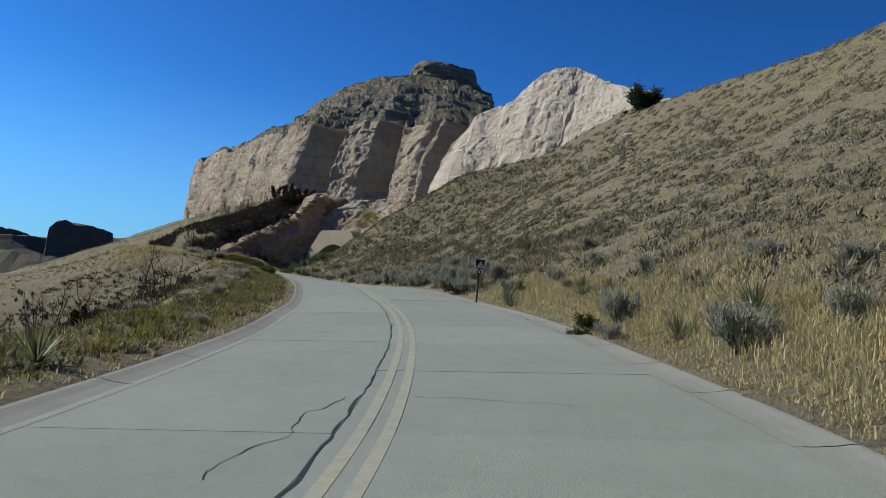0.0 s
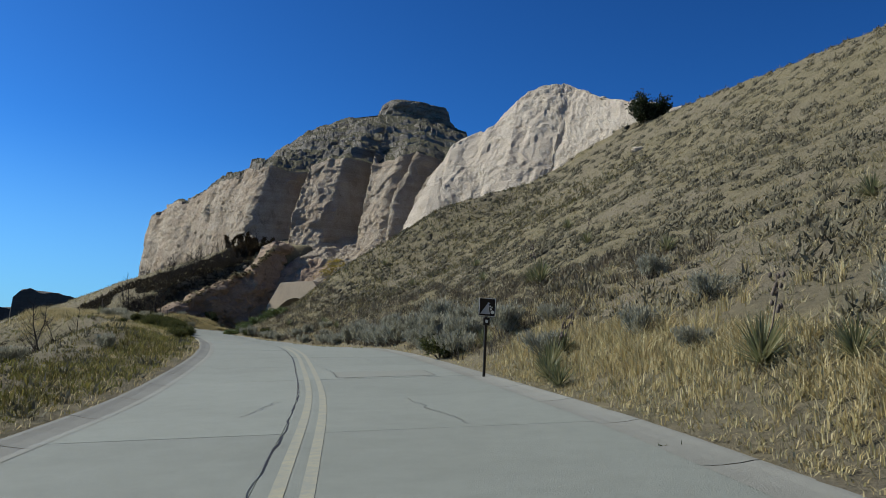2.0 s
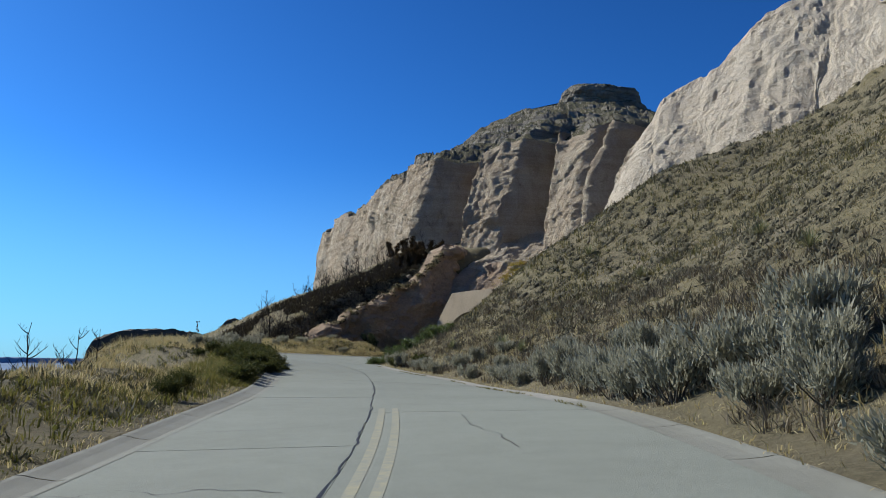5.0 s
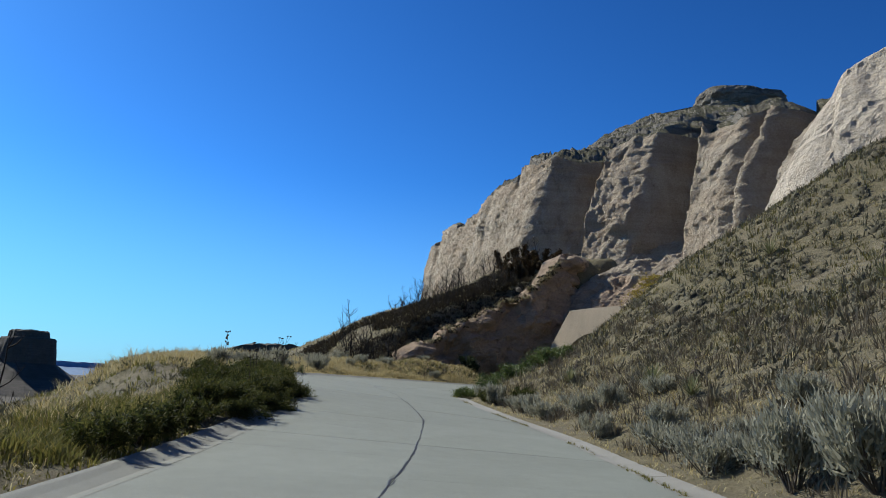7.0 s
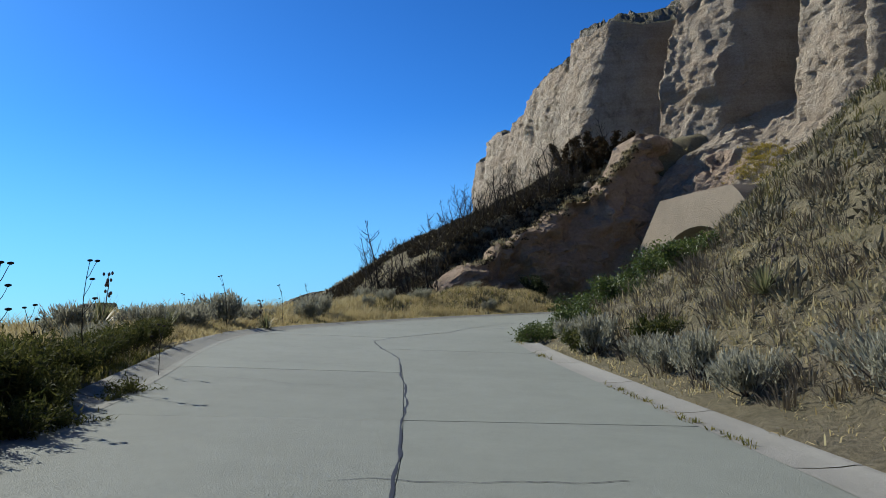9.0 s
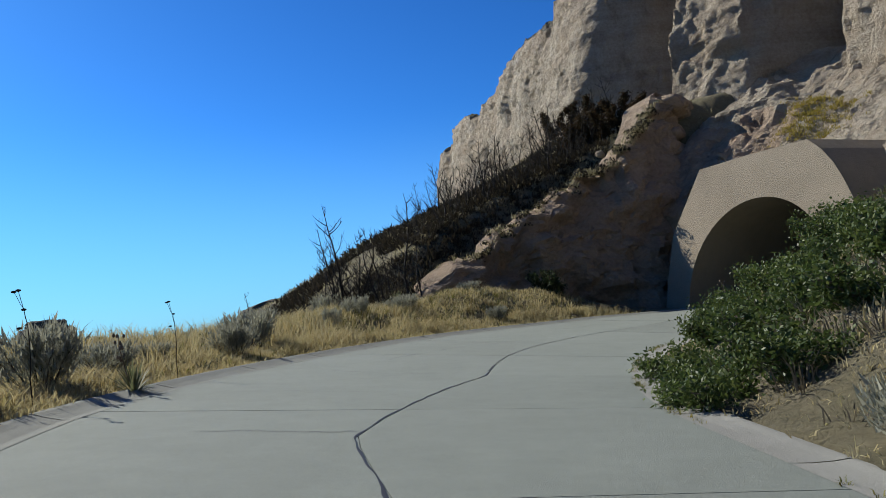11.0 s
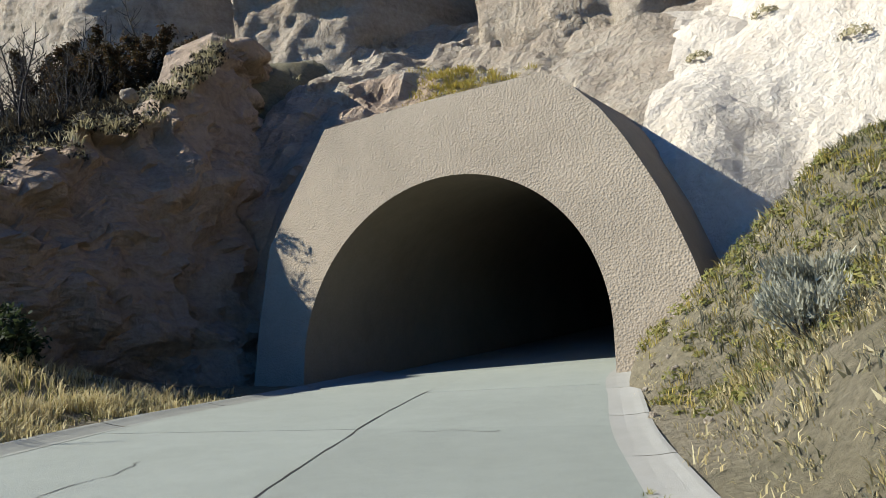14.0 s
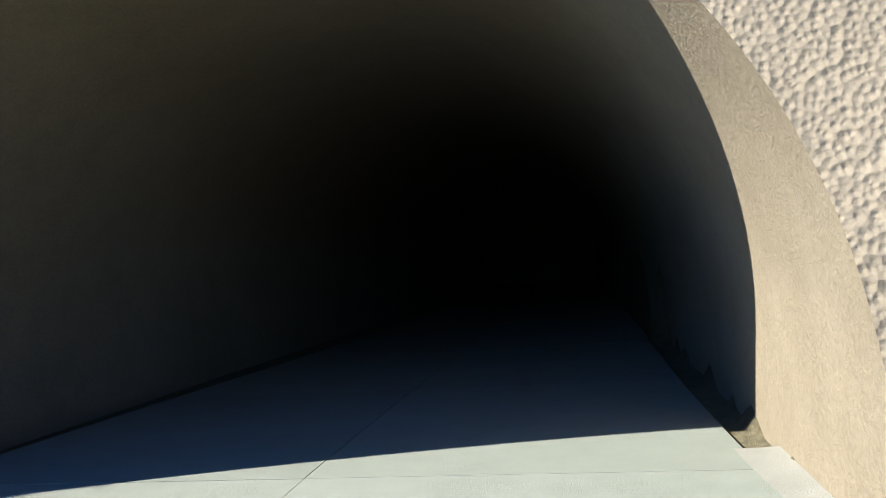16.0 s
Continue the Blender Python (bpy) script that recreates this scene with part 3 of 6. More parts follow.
bluff = empty("rock_bluff", (0, 150, 10), "towering grey-tan sandstone bluff with buttresses and dark clefts", "bluff")


def at_thing(verts, thing):
    return np.asarray(verts) - np.array(thing.matrix_world.translation)


mesh_object("cliff_wall", at_thing(np.stack([WX, WY, WZ], -1).reshape(-1, 3), bluff), [g[::-1] for g in grid_faces(len(V), len(U))], ROCK, bluff, "weathered vertical rock face", True)

# the stepped slope above the wall, up to the cap
K = np.linspace(0, 1, 84)
end_u = [0, 20, 60, 80, 95, 105, 115, 124]
ex = np.interp(U, end_u, [-16, -12, -4, 3, 12, 20, 32, 46])
ey = np.interp(U, end_u, [232, 222, 206, 201, 200, 199, 200, 205])
ez = np.interp(U, end_u, [40, 43, 50, 54.5, 58.5, 60.0, 60.5, 59.0])
tx0, ty0, tz0 = WX[-1], WY[-1], WZ[-1]
KK = K[:, None]
SX, SY = tx0 + (ex - tx0) * KK, ty0 + (ey - ty0) * KK
rise = KK ** 1.3 + 0.075 * np.tanh(7 * np.sin(KK * 2 * math.pi * 5.0 + 1.6 * vnoise(U * 0.05, 2.0)[None] + 0.5 * vnoise(U * 0.3, 4.0)[None])) * (1 - KK) * step(0, 0.10, KK)
SZ = tz0 + (ez - tz0) * rise + (fractured(SX, SY, 0.8) + crags(SX, SY, 5.0, 3.5, 0.4)) * step(0, 0.06, KK)
mesh_object("ledge_slope", at_thing(np.stack([SX, SY, SZ], -1).reshape(-1, 3), bluff), [g[::-1] for g in grid_faces(len(K), len(U))], LEDGES, bluff, "stepped grey ledges with olive grass on the benches")

ang = np.linspace(0, 2 * math.pi, 170, endpoint=False)
tier_z = np.r_[np.linspace(50, 58.6, 14), 58.8, 59.0, np.linspace(59.2, 62.8, 12), 63.0, 63.2, np.linspace(63.5, 67.4, 14)]
tier_r = np.interp(tier_z, [50, 54, 58.6, 59.0, 59.4, 62.8, 63.2, 63.6, 66.6, 67.4], [17, 14.6, 13.4, 12.6, 10.9, 10.4, 9.6, 8.9, 8.5, 8.0])
AA, HH = np.meshgrid(ang, tier_z)
wob = 1 + 0.10 * vnoise(np.cos(AA) * 2.5 + 9, np.sin(AA) * 2.5, HH * 0.12) + 0.04 * vnoise(np.cos(AA) * 7, np.sin(AA) * 7, HH * 0.5) + crags(AA * 9, HH, 2.2, 1.3, 0.035) + crags(AA * 9, HH, 0.8, 0.6, 0.015)
sq = (np.abs(np.cos(AA)) ** 4 + np.abs(np.sin(AA)) ** 4) ** -0.25
PX = 30.2 + tier_r[:, None] * np.cos(AA) * sq * wob
PY = 213 + 1.15 * tier_r[:, None] * np.sin(AA) * sq * wob
PZ = HH - 1.6 + 0.3 * vnoise(AA * 3, HH * 0.4)
cap = np.stack([PX, PY, PZ], -1).reshape(-1, 3)
lid = []
for k in range(1, 7):
    r = 1 - k / 6.5
    row = cap[-len(ang):].copy()
    row[:, 0], row[:, 1] = 30.2 + (row[:, 0] - 30.2) * r, 213 + (row[:, 1] - 213) * r
    row[:, 2] += 0.4 * (1 - r) + 0.3 * vnoise(row[:, 0], row[:, 1])
    lid.append(row)
cap = np.vstack([cap] + lid)
faces = grid_faces(len(tier_z) + 6, len(ang), True) + [tuple(range(len(cap) - len(ang), len(cap)))]
mesh_object("summit_cap", at_thing(cap, bluff), faces, LEDGES, bluff, "flat-topped dark cap rock in three tiers")

# the back of the bluff
bk = np.linspace(0, 1, 14)[:, None]
BX, BY = ex + (ex * 1.25 + 20 - ex) * bk, ey + 70 * bk
BZ = ez + (-12 - ez) * bk ** 1.4 + 1.5 * fbm(BX * 0.08, BY * 0.08, 4, 4) * step(0, 0.2, bk)
mesh_object("back_slope", at_thing(np.stack([BX, BY, BZ], -1).reshape(-1, 3), bluff), [g[::-1] for g in grid_faces(14, len(U))], CAPROCK, bluff, "", True)

# ---- the pale ridge between the hill and the bluff ----
fin_line = smooth_line([(16.9, 110.0, 22.0, 15), (18.6, 105.2, 26.2, 18), (20, 104, 29.0, 21), (24, 101.2, 30.6, 24), (25.9, 99.5, 33.0, 25.5), (28.3, 97.4, 35.0, 27), (30.4, 95.6, 35.4, 28), (32.4, 93.6, 34.2, 28.5), (34, 89.4, 32.3, 28), (35.2, 85.2, 30.6, 27), (36.4, 80, 28.4, 25), (37, 75, 26.0, 23)], 0.3)
fx, fy, ftop, fbase = fin_line.T
ftx, fty = np.gradient(fx), np.gradient(fy)
fl = np.hypot(ftx, fty)
fox, foy = fty / fl, -ftx / fl
R = np.linspace(-1, 1, 101)[:, None]
height = 1 - np.abs(R) ** 1.2
FZ = fbase - 10 + (ftop - fbase + 10) * height
reach = (ftop - fbase + 10) * np.where(R > 0, 0.38, 0.8)
FX, FY = fx + fox * R * reach, fy + foy * R * reach
run = np.r_[0, np.cumsum(np.hypot(np.diff(fx), np.diff(fy)))]
rel = 0.3 * ridged(run * 0.22 + 0 * FZ, FZ * 0.07, 2.0, 3) + fractured(run + 0.5 * FZ, FZ - 0.4 * run, 0.55)
FX, FY, FZ = FX + fox * rel * np.sign(R), FY + foy * rel * np.sign(R), FZ + 0.35 * rel + crags(run + 0 * FZ, 0 * FZ, 2.6, 1.0, 0.28) * height ** 6
FZ = clear_tunnel(FX, FY, FZ)
ridge = empty("pale_ridge", (30, 96, 20), "pale cream siltstone ridge above the grassy hill", "rock ridge")
mesh_object("ridge_rock", at_thing(np.stack([FX, FY, FZ], -1).reshape(-1, 3), ridge), grid_faces(101, len(fx)), RIDGE, ridge)

# ---- rock round the tunnel mouth ----
pq, pp = np.meshgrid(np.arange(-11.5, 15.5, 0.2), np.arange(1.1, 17.5, 0.2))
AX = PORTAL_C[0] + PORTAL_A[0] * pq + PORTAL_N[0] * pp
AY = PORTAL_C[1] + PORTAL_A[1] * pq + PORTAL_N[1] * pp
shelf = 6.4 + 0.66 * pp + 0.24 * np.maximum(-pq - 3, 0)
wall = 5.4 + 1.2 * np.clip(pp - 2.8, 0, 9.5) + 0.12 * (pq - 6)
AZ = shelf + (wall - shelf) * step(4.6, 7.6, pq)
blocky = crags(pq, pp, 2.4, 1.4, 0.22)
AZ = AZ + fractured(pq, pp, 0.35 + 0.3 * step(4, 0, pq)) + (0.2 + 0.3 * step(5, 2, pq)) * fbm(AX * 0.35, AY * 0.35, 2, 4, 0.55) + blocky * (0.16 + 0.84 * step(4, -3, pq)) + 0.12 * ridged(pq * 0.35, pp * 0.35, 7.0, 3) * step(2, -4, pq)
foot = np.interp(pq, [-12, -6.5, 6, 8, 15], [2.2, 2.2, 2.6, 2.6, 0.5])
AZ = 2.8 + (AZ - 2.8) * step(foot - 0.9, foot + 0.9, pp)
jut = (crags(pq, AZ, 1.8, 1.4, 0.3) + fractured(pq, AZ, 0.6)) * step(-5.9, -6.6, pq)
AX, AY = AX + PORTAL_N[0] * jut, AY + PORTAL_N[1] * jut
vault = 5.2 + np.sqrt(np.maximum(4.6 ** 2 - (pq + 0.32) ** 2, 0)) + 0.03 * pp
bored_q = (pq > -6.0) & (pq < 4.25)
AZ = np.where(bored_q, np.maximum(AZ, np.where(pq < 0, 9.7, vault)), AZ)
rim = np.array(grid_faces(*pq.shape))
open_ = (bored_q & (pp < 3.2)).ravel()
apron = empty("rock_apron", (6, 112, 8), "pale rounded rock shelf above the tunnel mouth", "rock ledge")
rim = rim[~open_[rim].any(1)]
brown = ((pq < -5.0) & (AZ < 14.3 + 0.8 * fbm(pq * 0.5, pp * 0.5, 4.0, 3))).ravel()[rim].all(1)
apron_verts = np.stack([AX, AY, AZ], -1).reshape(-1, 3)
pale_side = (pq + 1.2 * vnoise(pq * 0.4, pp * 0.4, 2.0) > 3.4).ravel()[rim].all(1)
mesh_object("shelf_rock", at_thing(apron_verts, apron), [tuple(f) for f in rim[~brown & ~pale_side].tolist()], ROCK, apron, "broken tan ledges")
mesh_object("pale_face", at_thing(apron_verts, apron), [tuple(f) for f in rim[~brown & pale_side].tolist()], PALE, apron, "pale cream rock face")
mesh_object("brown_rock", at_thing(apron_verts, apron), [tuple(f) for f in rim[brown].tolist()], EARTH_ROCK, apron, "brown earthy rock beside the portal")

cut = smooth_line([(-15.0, 105.0, 4.4, 4.9), (-13, 106.4, 4.2, 6.6), (-9.5, 109.2, 3.9, 8.5), (-6.8, 111.6, 3.8, 10.6), (-4.9, 112.8, 3.8, 11.6), (-3.1, 113.7, 3.6, 12.9), (-1.3, 116.2, 4.0, 14.8), (0.1, 119.6, 6, 16.5), (1.2, 123.2, 8, 17.4)], 0.25)
qx, qy, qb, qt = cut.T
qt = qt + (0.4 * vnoise(qx * 0.45, 3.0) + 0.4 * vnoise(qx * 1.6, 5.0) + crags(qx, 0 * qx, 1.7, 1.0, 0.3)) * step(5.5, 8.0, qt)
qtx, qty = np.gradient(qx), np.gradient(qy)
ql = np.hypot(qtx, qty)
qox, qoy = qty / ql, -qtx / ql
W = np.linspace(0, 1.35, 90)[:, None]
up = np.minimum(W, 1.0)
QZ = qb - 0.5 + (qt - qb + 0.5) * up
over = np.maximum(W - 1, 0) * 5
inset = 0.08 * (QZ - qb) * up + 0.8 * up ** 4 + over
rel = (0.7 * fbm(qx * 0.3, qy * 0.3, QZ * 0.3, 4, 0.55) + crags(qx + 0 * QZ, QZ, 2.2, 1.7, 0.5) + fractured(qx + 0 * QZ, QZ, 1.3)) * step(0, 0.25, (qt - qb) / 8)
QX, QY = qx + qox * (rel * (W <= 1) - inset), qy + qoy * (rel * (W <= 1) - inset)
QZ = QZ + np.where(W > 1, -0.35 * over + 0.25 * rel, 0)
bank_rock = empty("rock_bank", (-7, 112, 4), "shaded brown rock cut beside the tunnel mouth", "rock bank")
mesh_object("cut_face", at_thing(np.stack([QX, QY, QZ], -1).reshape(-1, 3), bank_rock), [g[::-1] for g in grid_faces(90, len(qx))], EARTH_ROCK, bank_rock)

# ---- the tunnel ----
def on_portal(q, z, p=0.0):
    d = p + 0.2 * (z - 4.5)
    return np.stack([PORTAL_C[0] + PORTAL_A[0] * q + PORTAL_N[0] * d, PORTAL_C[1] + PORTAL_A[1] * q + PORTAL_N[1] * d, z + 0 * q], -1)


tunnel = empty("tunnel", (*PORTAL_C, 3.7), "roughcast tan concrete tunnel portal in the bluff", "tunnel")
N_ARCH = 72
th = np.linspace(math.pi, 0, N_ARCH)
arch_q, arch_z = np.r_[-4.4, -0.32 + 4.08 * np.cos(th), 3.76], np.r_[3.2, 4.5 + 4.06 * np.sin(th), 3.2]
outer_key = np.array([(-6.1, 3.2), (-6.0, 5.4), (-5.75, 7.6), (-4.0, 10.6), (-0.8, 10.65), (2.45, 10.6), (3.1, 10.1), (3.74, 9.4), (4.2, 8.7), (4.55, 8.05), (4.95, 7.25), (5.25, 6.45), (5.5, 5.75), (5.7, 5.0), (5.9, 4.2), (6.0, 3.2)])
ocum = np.r_[0, np.cumsum(np.hypot(*np.diff(outer_key, axis=0).T))]
# match outer places to the arch by their angle from the arch's middle
mid_a = np.arctan2(arch_z - 5.0, arch_q)
dense = np.linspace(0, ocum[-1], 900)
dq, dz = np.interp(dense, ocum, outer_key[:, 0]), np.interp(dense, ocum, outer_key[:, 1])
da = np.unwrap(np.where(np.arctan2(dz - 5.0, dq) < -math.pi / 2, np.arctan2(dz - 5.0, dq) + 2 * math.pi, np.arctan2(dz - 5.0, dq)))
wa = np.where(mid_a < -math.pi / 2, mid_a + 2 * math.pi, mid_a)
pick = np.array([np.abs(da - w).argmin() for w in wa])
for corner in (2, 3, 5):
    c = np.abs(dense - ocum[corner]).argmin()
    pick[np.abs(pick - c).argmin()] = c
oq, oz = dq[pick], dz[pick]
rings, n_r = [], len(arch_q)
for k in np.linspace(0, 1, 9):
    rings.append(on_portal(arch_q + (oq - arch_q) * k, arch_z + (oz - arch_z) * k))
front = np.stack(rings)
deep = [on_portal(oq, oz, d) for d in (0.02, 1.5, 3.5, 6.0)]
body = np.vstack([front.reshape(-1, 3)] + deep)
faces = [g[::-1] for g in grid_faces(9 + 4, n_r)]
mesh_object("portal_face", body - np.array([*PORTAL_C, 3.7]), faces, STUCCO, tunnel, "roughcast concrete face round the arch")
tube = []
for d in (0.0, 0.7, 2, 5, 10, 18, 28, 42, 55):
    tube.append(on_portal(arch_q, arch_z, 0)if d == 0 else np.stack([PORTAL_C[0] + PORTAL_A[0] * arch_q + PORTAL_N[0] * (d + 0.2 * (arch_z - 4.5) * max(0, 1 - d / 5)), PORTAL_C[1] + PORTAL_A[1] * arch_q + PORTAL_N[1] * (d + 0.2 * (arch_z - 4.5) * max(0, 1 - d / 5)), arch_z + 0.03 * d], -1))
tube = np.vstack(tube)
faces = grid_faces(9, n_r)
last = 8 * n_r
faces.append(tuple(range(last, last + n_r)))
mesh_object("lining", tube - np.array([*PORTAL_C, 3.7]), faces, LINING, tunnel, "smooth concrete vault, dark inside", True)

# ---- plants: materials ----
def plant_material(name, stops, rough=0.8, island=True, thin=0.35):
    m, n, b = material(name, rough)
    stops = tuple((at, worn(c)) for at, c in stops)
    if island:
        fac = n.nodes.new("ShaderNodeNewGeometry").outputs["Random Per Island"]
    else:
        fac = noise_tex(n, position(n), 9.0, 5, 0.7)
    c = ramp(n, fac, stops)
    big = noise_tex(n, position(n), 0.45, 3, 0.6)
    c = mix(n, 0.35, c, mix(n, big, tuple(k * 0.55 for k in stops[0][1]), tuple(min(1, k * 1.25) for k in stops[-1][1])))
    n.links.new(c, b.inputs["Base Color"])
    through_leaf = n.nodes.new("ShaderNodeBsdfTranslucent")
    n.links.new(c, through_leaf.inputs["Color"])
    both = n.nodes.new("ShaderNodeMixShader")
    both.inputs[0].default_value = thin
    n.links.new(b.outputs[0], both.inputs[1])
    n.links.new(through_leaf.outputs[0], both.inputs[2])
    n.links.new(both.outputs[0], n.nodes["Material Output"].inputs["Surface"])
    return m


STRAW = plant_material("dry_straw", ((0.0, (0.42, 0.32, 0.145)), (0.45, (0.62, 0.51, 0.28)), (0.8, (0.76, 0.67, 0.43)), (1.0, (0.42, 0.38, 0.16))))
BUNCH = plant_material("bunch_grass", ((0.0, (0.13, 0.125, 0.06)), (0.3, (0.27, 0.24, 0.125)), (0.65, (0.42, 0.365, 0.21)), (1.0, (0.55, 0.48, 0.30))))
GREENY = plant_material("green_grass", ((0.0, (0.06, 0.085, 0.02)), (0.5, (0.15, 0.16, 0.04)), (1.0, (0.32, 0.27, 0.08))))
OLIVE = plant_material("olive_grass", ((0.0, (0.07, 0.07, 0.022)), (0.4, (0.17, 0.15, 0.055)), (0.8, (0.36, 0.28, 0.11)), (1.0, (0.16, 0.17, 0.06))), 0.9, True, 0.2)
DRAB = plant_material("drab_shrub", ((0.0, (0.04, 0.042, 0.025)), (0.5, (0.11, 0.11, 0.07)), (1.0, (0.24, 0.23, 0.16))), 0.9, True, 0.15)
SAGE = plant_material("sage_leaf", ((0.0, (0.15, 0.15, 0.105)), (0.5, (0.32, 0.315, 0.235)), (1.0, (0.50, 0.49, 0.38))))
TWIG = plant_material("grey_twig", ((0.0, (0.08, 0.065, 0.05)), (1.0, (0.20, 0.17, 0.135))))
LEAF = plant_material("green_leaf", ((0.0, (0.02, 0.042, 0.01)), (0.5, (0.055, 0.098, 0.022)), (1.0, (0.16, 0.19, 0.055))), 0.5)
NEEDLE = plant_material("juniper_needle", ((0.0, (0.008, 0.015, 0.006)), (0.6, (0.02, 0.034, 0.013)), (1.0, (0.05, 0.062, 0.025))))
RUSTY = plant_material("scorched_needle", ((0.0, (0.02, 0.018, 0.008)), (0.6, (0.018, 0.024, 0.009)), (1.0, (0.10, 0.05, 0.02))))
YUCCA = plant_material("yucca_blade", ((0.0, (0.08, 0.115, 0.05)), (0.6, (0.17, 0.20, 0.10)), (1.0, (0.35, 0.31, 0.17))), 0.5)
CHAR, chn, chb = material("charred_bark", 0.9)
chn.links.new(ramp(chn, noise_tex(chn, position(chn), 14.0, 6, 0.7), ((0.3, (0.008, 0.007, 0.006)), (0.7, (0.045, 0.038, 0.032)))), chb.inputs["Base Color"])
BARK, bkn, bkb = material("grey_bark", 0.95)
bkn.links.new(ramp(bkn, noise_tex(bkn, stretched(bkn, position(bkn), (1, 1, 0.2)), 18.0, 6, 0.7), ((0.3, (0.06, 0.048, 0.038)), (0.7, (0.22, 0.18, 0.145)))), bkb.inputs["Base Color"])


def fast_mesh(name, verts, tris, material, parent=None, label=""):
    """A mesh of triangles straight from arrays."""
    me = bpy.data.meshes.new(name)
    v, t = np.ascontiguousarray(verts, np.float32), np.ascontiguousarray(tris, np.int32)
    me.vertices.add(len(v))
    me.vertices.foreach_set("co", v.ravel())
    me.loops.add(t.size)
    me.loops.foreach_set("vertex_index", t.ravel())
    me.polygons.add(len(t))
    me.polygons.foreach_set("loop_start", np.arange(0, t.size, 3, dtype=np.int32))
    me.materials.append(material)
    me.update(calc_edges=True)
    ob = new(name, me)
    ob.parent = parent
    if label:
        ob["label"] = label
    return ob


rng = np.random.default_rng(11)


def blades(roots, height, width, lean, per, bend=0.35, spread=0.06):
    """Tufts of curved blades: for every root, per blades of three triangles."""
    n = len(roots) * per
    base = np.repeat(roots, per, 0)
    h = np.repeat(np.broadcast_to(height, len(roots)), per) * rng.uniform(0.55, 1.1, n)
    w = np.repeat(np.broadcast_to(width, len(roots)), per) * rng.uniform(0.7, 1.3, n)
    az = rng.uniform(0, 2 * math.pi, n)
    tilt = np.abs(rng.normal(0, 1, n)) * lean
    d = np.stack([np.cos(az), np.sin(az), 0 * az], 1)
    base = base + d * rng.uniform(0, spread, n)[:, None]
    face = az + rng.uniform(-1, 1, n) + math.pi / 2
    sx = np.stack([np.cos(face), np.sin(face), 0 * az], 1) * w[:, None] / 2
    up = np.array([0, 0, 1.0])
    mid = base + d * (np.sin(tilt) * h * 0.55)[:, None] + up * (np.cos(tilt) * h * 0.55)[:, None]
    tip = base + d * (np.sin(tilt + bend) * h)[:, None] + up * (np.cos(tilt + bend) * h)[:, None]
    v = np.stack([base - sx, base + sx, mid - sx * 0.75, mid + sx * 0.75, tip], 1).reshape(-1, 3)
    k = np.arange(n)[:, None] * 5
    t = np.concatenate([k + [0, 1, 3], k + [0, 3, 2], k + [2, 3, 4]], 0)
    return v, t


def leaves(centres, normals, size, stretch=1.6):
    """One kite of two triangles for each centre."""
    n = len(centres)
    a = rng.normal(0, 1, (n, 3))
    a = a - normals * (a * normals).sum(1)[:, None] * 0.6
    a /= np.linalg.norm(a, axis=1)[:, None] + 1e-9
    b = np.cross(normals, a)
    b /= np.linalg.norm(b, axis=1)[:, None] + 1e-9
    s = (np.broadcast_to(size, n) * rng.uniform(0.6, 1.3, n))[:, None]
    v = np.stack([centres - a * s * stretch / 2, centres - b * s / 2, centres + a * s * stretch / 2, centres + b * s / 2], 1).reshape(-1, 3)
    k = np.arange(n)[:, None] * 4
    return v, np.concatenate([k + [0, 1, 2], k + [0, 2, 3]], 0)


def scatter(n, test, box):
    """n random places in a box of the plan that pass the test."""
    out = np.zeros((0, 2))
    while len(out) < n:
        p = np.stack([rng.uniform(box[0], box[1], n), rng.uniform(box[2], box[3], n)], 1)
        out = np.vstack([out, p[test(p[:, 0], p[:, 1])]])
    return out[:n]


def grounded(p, down=0.03):
    return np.column_stack([p, land(p[:, 0], p[:, 1]) - down])


def off_road(x, y):
    """Distance outside the road's edge: positive on the right, negative on the left, nought on it."""
    _, lat, near = beside(ROAD, x, y)
    ry = ROAD[near, 1]
    r, l = lat - right_half(ry) - 0.5, -lat - left_half(ry) - 0.55
    return np.where(r > 0, r, np.where(l > 0, -l, 0))


def bare(x, y):
    d = (x - PORTAL_C[0]) * PORTAL_N[0] + (y - PORTAL_C[1]) * PORTAL_N[1]
    q = (x - PORTAL_C[0]) * PORTAL_A[0] + (y - PORTAL_C[1]) * PORTAL_A[1]
    return (d > -1.2) & (q > -12) & (q < 4.3) | (d > 2.6) & (q >= 4.3) & (q < 12) | (beside(CUT, x, y)[1] > -6) & (beside(CUT, x, y)[1] < 1.5) & (x > -14) & (y > 100)


def stuff(name, v, t, mat, label, category):
    return tagged(fast_mesh(name, v, t, mat), label, category, kind="stuff")


# short bunch grass over the hill, thinning with distance from the road
def on_hill(x, y):
    d = off_road(x, y)
    keep = np.exp(-np.maximum(d, 0) / 28.0) > rng.uniform(0, 1, len(x)) * 0.9
    return (d > 1.2) & keep & ~bare(x, y) & (d < 52)


